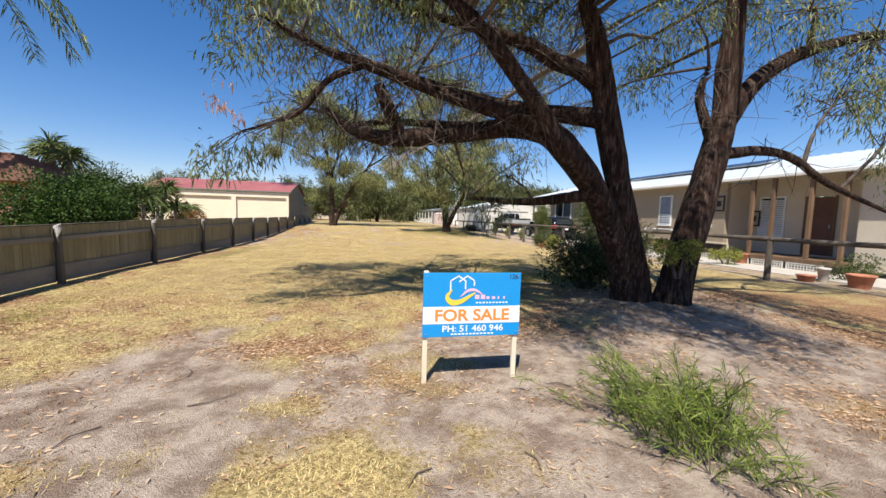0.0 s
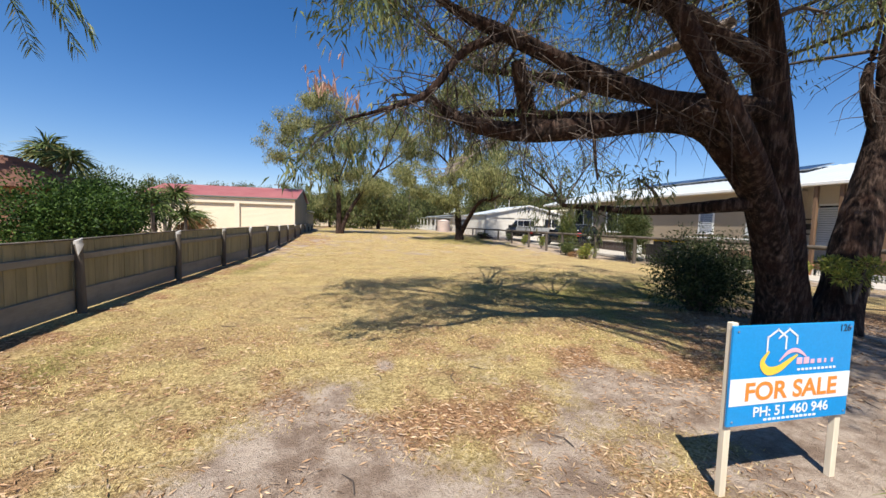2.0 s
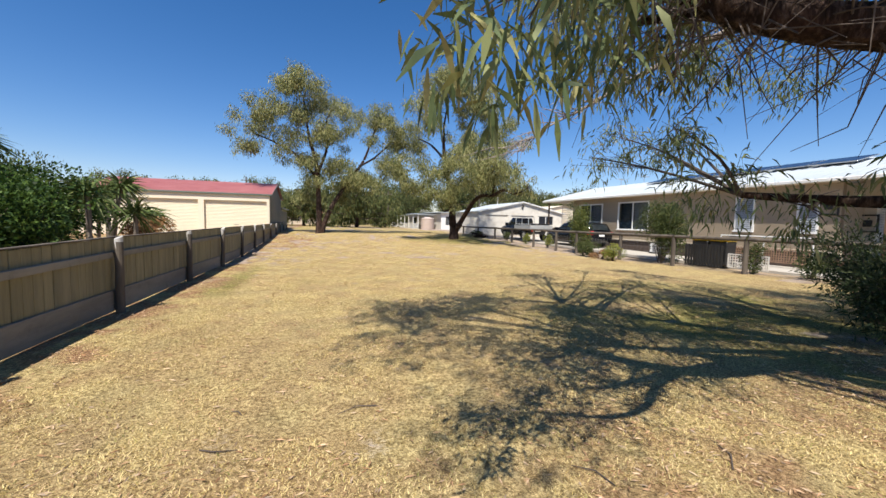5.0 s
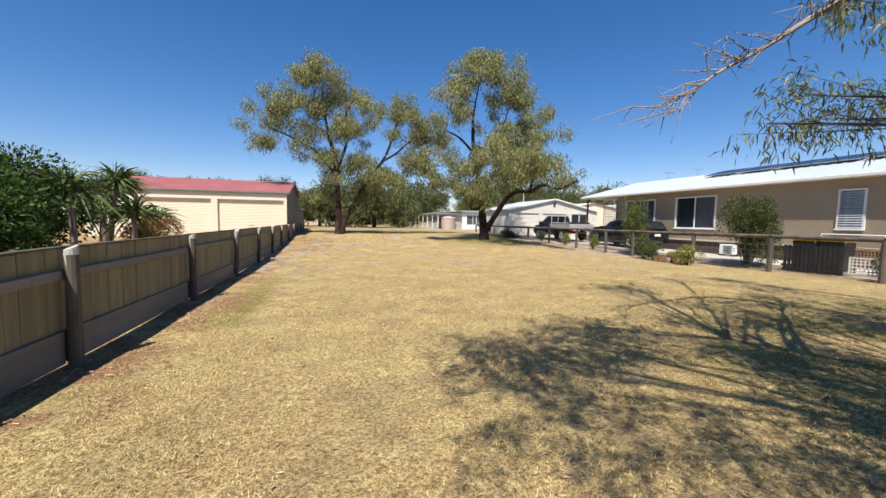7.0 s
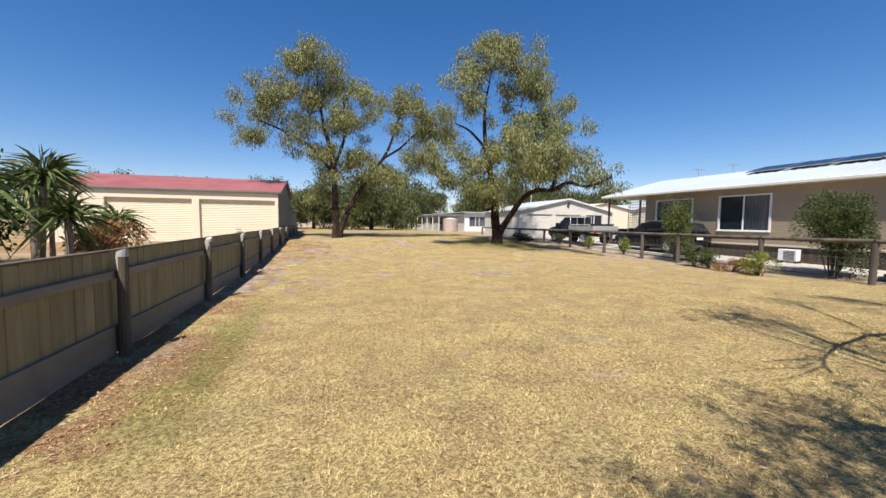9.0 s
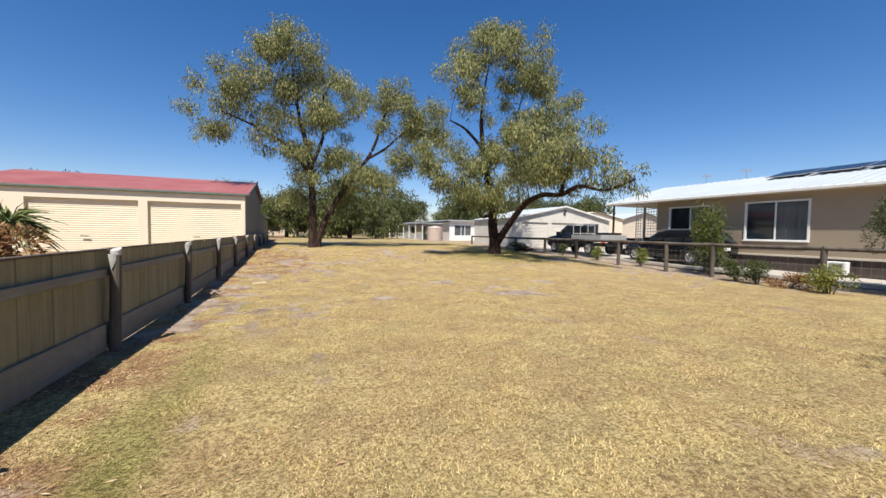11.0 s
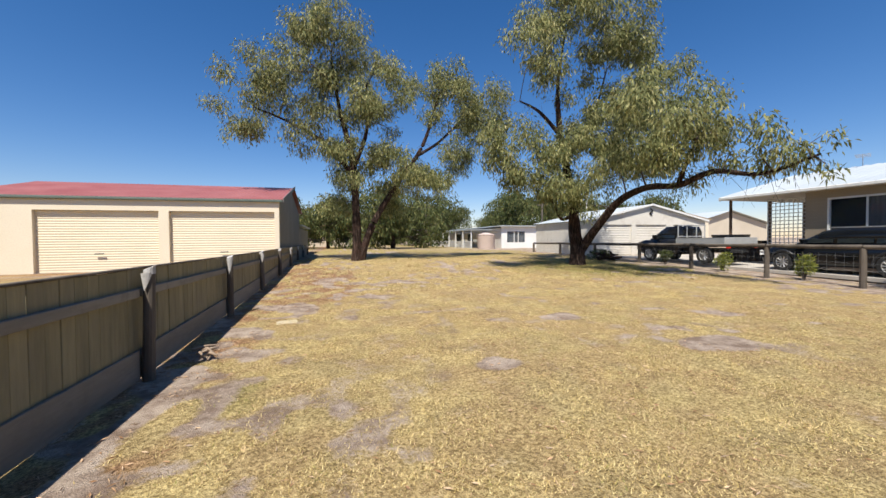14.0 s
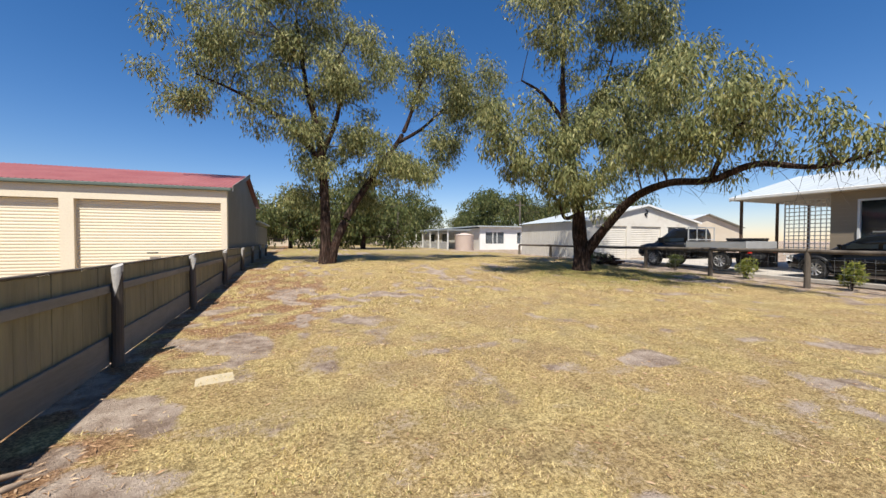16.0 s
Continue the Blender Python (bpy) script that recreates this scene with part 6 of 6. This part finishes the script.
def spiky(at, h, n, length, seed, heads=1, mat=None):
    """A cordyline: bare stem and a burst of sword leaves."""
    rng = np.random.default_rng(seed)
    t = thing("cordyline", "spiky cordyline with sword leaves behind the fence", "cordyline", at, group="cordylines")
    st, A, W = [], [], []
    for k in range(heads):
        top = np.array([rng.normal(0, 0.35) * (heads > 1), rng.normal(0, 0.35) * (heads > 1), h * rng.uniform(0.85, 1.0) if heads > 1 else h])
        st.append(smooth_line([(0, 0, -0.1, 0.1), (top[0] * 0.4, top[1] * 0.4, h * 0.5, 0.075), (*top, 0.06)], 4))
        d = rng.standard_normal((n, 3))
        d[:, 2] = d[:, 2] * 0.6 + 0.35
        A.append(np.repeat(top[None], n, 0) + rng.normal(0, 0.04, (n, 3)))
        W.append(d)
    V, F = tubes(st, 9, 0.08, rng)
    raw("trunk", V, F, M_BARK_GREY, t)
    V, F = leaves(np.concatenate(A), np.concatenate(W), length, 0.06, rng, 0.3)
    tagged(raw("crown", V, F, mat or M_PALM, t), kind="stuff")


spiky((-8.6, 17.8, 0), 2.1, 160, 0.85, 1)
spiky((-8.2, 19.6, 0), 1.6, 130, 0.75, 2)
spiky((-9.4, 20.8, 0), 2.5, 140, 0.8, 3, 2)
spiky((-12.8, 20.0, 0), 4.1, 150, 0.9, 4, 4)
spiky((-14.5, 17.5, 0), 4.0, 150, 0.8, 5, 3)
spiky((-9.3, 24.0, 0), 1.5, 130, 0.85, 6)
spiky((-12.5, 27.0, 0), 1.9, 130, 0.95, 7, 2)
shrub("dark_shrub", "purple-brown shrub behind the fence", (-9.0, 22.6, 0), 0.9, 1.0, 1.7, (0.14, 0.05), 2500, M_SHRUB_R, 24, lumps=9)


def palm():
    rng = np.random.default_rng(9)
    t = thing("palm_tree", "tall palm with drooping feather fronds", "palm tree", (-13.6, 15.6, 0.7))
    V, F = tubes([smooth_line([(0, 0, -0.9, 0.32), (0.05, 0, 4, 0.26), (0, 0, 8.4, 0.24)], 8)], 14, 0.06, rng)
    raw("trunk", V, F, M_BARK_GREY, t)
    for k in range(13):
        a = 2 * math.pi * k / 13
        ca, sa = math.cos(a), math.sin(a)
        L = smooth_line([(0, 0, 8.4, 0.05), (1.1 * ca, 1.1 * sa, 9.2, 0.04), (2.4 * ca, 2.4 * sa, 9.0, 0.03), (3.4 * ca, 3.4 * sa, 8.1, 0.02), (3.9 * ca, 3.9 * sa, 7.0, 0.008)], 6)
        fr = new("frond")
        fr.parent = t
        V, F = tubes([L], 6)
        raw("rachis", V, F, M_PALM, fr)
        P = np.repeat(L[3:, :3], 6, axis=0) + rng.normal(0, 0.04, (len(L[3:]) * 6, 3))
        side = np.where(np.arange(len(P)) % 2 == 0, 1, -1)[:, None] * np.array([[-sa, ca, 0]])
        W = side + np.array([[0.35 * ca, 0.35 * sa, -0.75]]) + rng.normal(0, 0.12, P.shape)
        V, F = leaves(P, W, 0.5, 0.045, rng, 0.3)
        tagged(raw("leaflet_mass", V, F, M_PALM, fr), kind="stuff")


palm()


def wattle_bush():
    """Young wattle by the sign: arching stems set with needle leaves."""
    rng = np.random.default_rng(15)
    t = thing("wattle_bush", "young feathery green wattle bush on bare sand", "bush", (2.35, 2.15, -0.03))
    st, A, W = [], [], []
    for k in range(95):
        a = rng.uniform(0, 2 * np.pi)
        L = rng.uniform(0.3, 0.75)
        b = np.array([rng.normal(0, 0.2), rng.normal(0, 0.25), 0])
        out = np.array([math.cos(a), math.sin(a), 0]) * L * rng.uniform(0.35, 0.85)
        if rng.random() < 0.35:
            out += np.array([-0.15, 0.3, 0])
        tip = b + out + np.array([0, 0, L * rng.uniform(0.3, 0.85)])
        ln = smooth_line([(*b, 0.005), (*(b + out * 0.35 + np.array([0, 0, tip[2] * 0.55])), 0.004), (*tip, 0.0015)], 8)
        st.append(ln)
        for q in range(64):
            i = rng.integers(3, len(ln))
            d = ln[i, :3] - ln[i - 1, :3]
            d = d / (np.linalg.norm(d) + 1e-9)
            A.append(ln[i, :3] + rng.normal(0, 0.012, 3))
            W.append(d * 0.9 + rng.normal(0, 0.5, 3))
    V, F = tubes(st, 4)
    tagged(raw("stem_mass", V, F, M_TWIG, t), kind="stuff")
    V, F = leaves(np.array(A), np.array(W), 0.095, 0.0065, rng, 0.08)
    tagged(raw("foliage", V, F, M_WATTLE, t), kind="stuff")


wattle_bush()


# ---- for sale sign ----
def text(body, size, x, z, mat, parent, name, dy=-0.0105, align="CENTER", bold=0.0, squash=1.0):
    cu = bpy.data.curves.new(name, "FONT")
    cu.body, cu.size, cu.align_x, cu.extrude, cu.offset = body, size, align, 0.0006, bold
    ob = new("temp", cu)
    me = bpy.data.meshes.new_from_object(ob.evaluated_get(bpy.context.evaluated_depsgraph_get()))
    bpy.data.objects.remove(ob)
    me.transform(pose(x, dy, z, 90, 0, 0) @ Matrix.Diagonal((squash, 1, 1, 1)))
    me.materials.clear()
    me.materials.append(mat)
    t = new(name, me)
    t.parent = parent
    return t


def ribbon(parent, name, pts, mat, width, dy=-0.0105):
    """A flat printed stroke on the board."""
    L = smooth_line([(x, 0, z, w) for x, z, w in pts], 8)
    V, F = [], []
    for i in range(len(L)):
        d = L[min(i + 1, len(L) - 1)] - L[max(i - 1, 0)]
        n = np.array([-d[2], d[0]]) / (math.hypot(d[0], d[2]) + 1e-9) * L[i, 3] * width
        V += [(L[i, 0] + n[0], dy, L[i, 2] + n[1]), (L[i, 0] - n[0], dy, L[i, 2] - n[1])]
        if i:
            F.append((2 * i - 2, 2 * i - 1, 2 * i + 1, 2 * i))
    return raw(name, V, F, mat, parent)


def build_sign():
    s = thing("for_sale_sign", "blue and white for sale board on two stakes", "sign", (1.045, 3.27, -0.02), -1.5)
    w, z0, z1 = 0.465, 0.425, 1.02
    part("board", slab(-w, w, -0.008, 0.008, z0, z1, bevel=0.002), M_SIGNBLUE, s, "blue printed board")
    part("white_band", slab(-w + 0.001, w - 0.001, -0.0098, -0.0082, 0.548, 0.708), M_SIGNWHITE, s)
    for x, top in ((-w + 0.03, 1.035), (w - 0.03, 0.96)):
        bm = slab(x - 0.022, x + 0.022, 0.0085, 0.045, -0.25, top, bevel=0.003)
        part("stake", bm, M_STAKE, s, "pale pine stake")
    text("FOR SALE", 0.15, 0, 0.577, M_SIGNORANGE, s, "sale_lettering", -0.0112, bold=0.0036, squash=1.12)
    text("PH: 51 460 946", 0.084, 0.01, 0.473, M_SIGNWHITE, s, "phone_lettering", bold=0.0012, squash=1.12)
    text("126", 0.062, 0.39, 0.965, M_INK, s, "handwritten_number")
    bm = bmesh.new()
    for i in range(12):
        box(bm, -0.2 + i * 0.035, -0.2 + i * 0.035 + 0.024, -0.0105, -0.0085, 0.443, 0.456)
    part("small_print", bm, M_SIGNWHITE, s)
    ribbon(s, "emblem_house", [(-0.215, 0.86, 1), (-0.215, 0.945, 1), (-0.21, 0.95, 1), (-0.145, 0.99, 1), (-0.14, 0.99, 1), (-0.075, 0.945, 1), (-0.075, 0.94, 1), (-0.075, 0.87, 1)], M_SIGNWHITE, 0.006)
    ribbon(s, "emblem_house", [(-0.13, 0.94, 1), (-0.128, 0.945, 1), (-0.06, 0.99, 1), (-0.055, 0.99, 1), (0.005, 0.95, 1), (0.008, 0.945, 1), (0.008, 0.9, 1)], M_SIGNWHITE, 0.006, -0.0109)
    ribbon(s, "emblem_wave", [(-0.2, 0.865, 0.3), (-0.245, 0.80, 0.9), (-0.2, 0.748, 1.3), (-0.12, 0.755, 1.1), (-0.04, 0.80, 0.7), (0.02, 0.835, 0.3)], M_SIGNYELLOW, 0.02, -0.0113)
    ribbon(s, "emblem_wave", [(-0.12, 0.8, 0.3), (-0.05, 0.855, 1.0), (0.02, 0.86, 1.0), (0.09, 0.82, 0.3)], M_SIGNPINK, 0.012, -0.0117)
    for i, ww in enumerate((0.055, 0.055, 0.04, 0.04, 0.02, 0.02)):
        x = 0.02 + i * 0.055
        part("emblem_bar", slab(x, x + ww * 0.75, -0.0105, -0.0085, 0.775, 0.80 if i > 1 else 0.815), M_SIGNPINK, s)
    for i in range(10):
        part("emblem_bar", slab(0.03 + i * 0.032, 0.03 + i * 0.032 + 0.02, -0.0105, -0.0085, 0.735, 0.748), M_SIGNWHITE, s)
    for x in (-w + 0.03, w - 0.03):
        for z in (z0 + 0.03, z1 - 0.03):
            b = bmesh.new()
            bmesh.ops.create_cone(b, cap_ends=True, segments=8, radius1=0.006, radius2=0.005, depth=0.004, matrix=Matrix.Translation((x, -0.0125, z)) @ pose(0, 0, 0, 90, 0, 0))
            part("screw", b, M_ALLOY, s)


build_sign()


# ---- bins, pots and yard clutter ----
def wheelie_bin(at):
    b = thing("wheelie_bin", "dark green wheelie bin with yellow lid", "bin", at)
    bm = slab(-0.28, 0.28, -0.33, 0.33, 0.06, 0.98, bevel=0.03)
    for v in bm.verts:
        if v.co.z < 0.4:
            v.co.x *= 0.82
            v.co.y *= 0.82
    part("bin_body", bm, M_BLACK, b)
    bm = slab(-0.31, 0.31, -0.36, 0.36, 0.985, 1.12, bevel=0.045)
    part("lid", bm, M_YELLOW, b, "bright yellow lid")
    for s in (-1, 1):
        c = bmesh.new()
        bmesh.ops.create_cone(c, cap_ends=True, segments=16, radius1=0.1, radius2=0.1, depth=0.05, matrix=Matrix.Translation((0.24, s * 0.3, 0.1)) @ pose(0, 0, 0, 90, 0, 0))
        part("wheel", c, M_RUBBER, b)


wheelie_bin((12.5, 15.1, 0.05))
wheelie_bin((12.5, 15.85, 0.05))
sc = thing("bin_screen", "dark slatted timber screen in front of the bins", "screen", (11.95, 15.45, 0.02))
for i in range(13):
    part("slat", slab(-0.012, 0.012, -0.75 + i * 0.12, -0.655 + i * 0.12, 0.02, 0.88, bevel=0.004), M_BLACK, sc)
part("screen_rail", slab(0.013, 0.05, -0.76, 0.86, 0.75, 0.82), M_BLACK, sc)
part("screen_rail", slab(0.013, 0.05, -0.76, 0.86, 0.15, 0.22), M_BLACK, sc)
lf = thing("lattice_fence", "low white lattice fence panel near the bins", "fence", (0, 0, 0))
lattice(lf, 13.2, 14.55, 0.1, 0.62, 12.0, 0.09, M_LATTICE)
lb = thing("lattice_ramp", "brown lattice ramp screen with white handrail", "ramp screen", (0, 0, 0))
lattice(lb, 13.3, 16.6, 0.25, 0.8, 14.5, 0.085, M_LATTICEBR)
bm = bmesh.new()
for a, b in (((14.5, 13.3, 0.0), (14.5, 13.3, 1.25)), ((14.5, 16.6, 0.0), (14.5, 16.6, 1.25)), ((14.5, 13.3, 1.25), (14.5, 16.6, 1.25)), ((14.5, 14.9, 0.0), (14.5, 14.9, 1.25))):
    rod(bm, a, b, 0.022, n=8)
part("handrail", bm, M_WHITE, lb)


def pot(at, r, h, mat, label):
    p = thing("plant_pot", label, "pot", at, group="garden pots")
    V, F, n = [], [], 20
    prof = [(0.7 * r, 0), (r * 0.95, h * 0.85), (r * 1.05, h * 0.86), (r * 1.05, h), (r * 0.9, h), (r * 0.85, h * 0.8), (0.01, h * 0.8)]
    for rr, z in prof:
        V += [(rr * math.cos(2 * math.pi * k / n), rr * math.sin(2 * math.pi * k / n), z) for k in range(n)]
    for i in range(len(prof) - 1):
        F += [(i * n + k, i * n + (k + 1) % n, (i + 1) * n + (k + 1) % n, (i + 1) * n + k) for k in range(n)]
    raw("pot_wall", V, F, mat, p, smooth=True)


pot((12.6, 6.9, -0.01), 0.28, 0.36, M_TERRACOTTA, "terracotta pot by the driveway edge")
pot((12.3, 7.9, -0.01), 0.22, 0.2, M_TERRACOTTA, "shallow terracotta bowl by the driveway edge")
pot((12.7, 7.75, -0.01), 0.14, 0.42, M_CONCRETE, "slim grey stone pot by the driveway edge")
pot((14.6, 11.6, 0.05), 0.24, 0.4, M_TERRACOTTA, "brown planter beside the porch deck")
ac = thing("air_conditioner", "white outdoor air conditioner unit by the wall", "air conditioner", (14.95, 20.3, 0.08))
part("casing", slab(-0.13, 0.13, -0.33, 0.33, 0.08, 0.55, bevel=0.015), M_WHITE, ac)
for i in range(7):
    part("grille_bar", slab(-0.145, -0.132, -0.26, 0.12, 0.14 + i * 0.055, 0.155 + i * 0.055), M_BLACK, ac)
for y in (-0.3, 0.3):
    part("foot", slab(-0.16, 0.16, y - 0.03, y + 0.03, 0.0, 0.08), M_BLACK, ac)
bk = thing("log_pile", "dark pile of cut branches by the shed", "log pile", (10.6, 34.2, 0.27))
lr = random.Random(5)
for i in range(14):
    b = bmesh.new()
    x, y, z = lr.uniform(-0.4, 0.4), lr.uniform(-0.3, 0.3), 0.05 + 0.03 * i
    a = lr.uniform(0, 3.1)
    rod(b, (x - 0.5 * math.cos(a), y - 0.5 * math.sin(a), z), (x + 0.5 * math.cos(a), y + 0.5 * math.sin(a), z + lr.uniform(-0.02, 0.12)), 0.05, 0.04, 8)
    part("log", b, M_BARK, bk)
sl = thing("paving_slab", "small pale paving slab lying in the grass", "paver", (-4.36, 24.6, -0.075), 12)
bm = slab(-0.19, 0.19, -0.15, 0.15, -0.02, 0.03, bevel=0.008)
part("slab_body", bm, M_PAVER, sl)
scrap = thing("bark_scrap", "curled pale strips of fallen bark by the fence", "bark", (-5.22, 22.8, gz(-5.22, 22.8)))
sr = random.Random(17)
for i in range(7):
    a, L = sr.uniform(0, 3.1), sr.uniform(0.06, 0.17)
    x, y, z = sr.uniform(-0.14, 0.14), sr.uniform(-0.18, 0.18), 0.015 + 0.012 * i
    line = smooth_line([(x - L * math.cos(a), y - L * math.sin(a), z, 0.012), (x, y, z + sr.uniform(0.01, 0.05), 0.022), (x + L * math.cos(a + 0.4), y + L * math.sin(a + 0.4), z, 0.008)], 4)
    V, F = tubes([line], 6)
    raw("bark_strip", V, F, M_BARKSCRAP, scrap, smooth=True)
for x, y, h in ((-13, 70, 7.5), (9.5, 72, 6.5), (22, 60, 6.0)):
    p = thing("power_pole", "slim timber power pole in the distance", "pole", (x, y, 0.4), group="power poles")
    b = bmesh.new()
    rod(b, (0, 0, -0.2), (0, 0, h), 0.12, 0.09)
    part("pole", b, M_POST, p)
    part("crossarm", slab(-0.7, 0.7, -0.05, 0.05, h - 0.6, h - 0.48), M_POST, p)


# ---- grass blades and fallen leaves ----
def scatter_blades():
    rng = np.random.default_rng(2)
    for name, n, xr, yr, length, width in (("grass", 1560000, (-5.2, 6.0), (1.0, 27.0), 0.03, 0.008), ("grass", 110000, (-5.2, 11.0), (27.0, 40.0), 0.08, 0.018)):
        x, y = rng.uniform(*xr, n), rng.uniform(*yr, n)
        clump = 0.5 * value_noise(x, y, 0.16, 40) + 0.5 * value_noise(x, y, 0.5, 41)
        keep = rng.random(n) < np.clip((1 - 1.25 * bareness(x, y)), 0, 1) * (1 - 0.5 * litterness(x, y)) * ramp01(clump, 0.36, 0.60)
        x, y, clump = x[keep], y[keep], clump[keep]
        k = len(x)
        g = rng.random(k) < greenness(x, y) * 0.8
        a = rng.uniform(0, 2 * np.pi, k)
        d = np.stack([np.cos(a), np.sin(a), rng.uniform(0.05, 0.75, k)], 1)
        d /= np.linalg.norm(d, axis=1, keepdims=True)
        L = length * rng.uniform(0.5, 1.5, k) * (0.6 + 0.8 * clump)
        side = np.stack([-np.sin(a), np.cos(a), np.zeros(k)], 1) * width * 0.5
        p = np.stack([x, y, ground_height(x, y) - 0.003], 1)
        V = np.stack([p - side, p + side, p + d * L[:, None]], 1)
        for mask, mat, label in ((~g, M_STRAW, "dry straw-coloured grass blades"), (g, M_GREENBLADE, "faded green grass blades")):
            v = V[mask].reshape(-1, 3)
            tagged(raw(name, v, np.arange(len(v)).reshape(-1, 3), mat), label, "grass", kind="stuff")


def scatter_litter():
    rng = np.random.default_rng(6)
    n = 170000
    x, y = rng.uniform(-5.5, 8.5, n), rng.uniform(-0.5, 33, n)
    keep = rng.random(n) < np.clip(litterness(x, y) * 0.7 + 0.02 + 0.15 * ramp01(-4.6 - x, 0, 0.6), 0, 1) * np.where(y < 8, 1, 0.6)
    x, y = x[keep], y[keep]
    k = len(x)
    a = rng.uniform(0, 2 * np.pi, k)
    W = np.stack([np.cos(a), np.sin(a), rng.uniform(-0.05, 0.3, k)], 1)
    p = np.stack([x, y, ground_height(x, y) + 0.012], 1)
    x2, y2 = rng.uniform(-5, 8, 60000), rng.uniform(0.3, 7.5, 60000)
    on = rng.random(60000) < np.clip(0.015 + 0.85 * litterness(x2, y2), 0, 1) * (1 - 0.75 * ramp01(bareness(x2, y2), 0.4, 0.8)) * ramp01(7.5 - y2, 0, 2)
    x2, y2 = x2[on], y2[on]
    a2 = rng.uniform(0, 2 * np.pi, len(x2))
    p = np.concatenate([p, np.stack([x2, y2, ground_height(x2, y2) + 0.008], 1)])
    W = np.concatenate([W, np.stack([np.cos(a2), np.sin(a2), rng.uniform(-0.05, 0.25, len(x2))], 1)])
    V, F = leaves(p, W, 0.06, 0.011, rng, 0.05, simple=True)
    tagged(raw("leaf_litter", V, F, M_LITTER), "fallen tan gum leaves and bark strips", "leaf litter", kind="stuff")
    st = []
    for i in range(70):
        x, y = rng.uniform(-5.2, 8), rng.uniform(0.5, 8)
        a, L = rng.uniform(0, 6.3), rng.uniform(0.1, 0.4)
        z = gz(x, y) + 0.008
        st.append(np.array([[x, y, z, 0.005], [x + 0.5 * L * math.cos(a), y + 0.5 * L * math.sin(a), z + 0.01, 0.005], [x + L * math.cos(a + 0.3), y + L * math.sin(a + 0.3), z, 0.002]]))
    V, F = tubes(st, 5)
    tagged(raw("fallen_twigs", V, F, M_TWIG), "small dry twigs scattered on the ground", "twigs", kind="stuff")


scatter_blades()
scatter_litter()
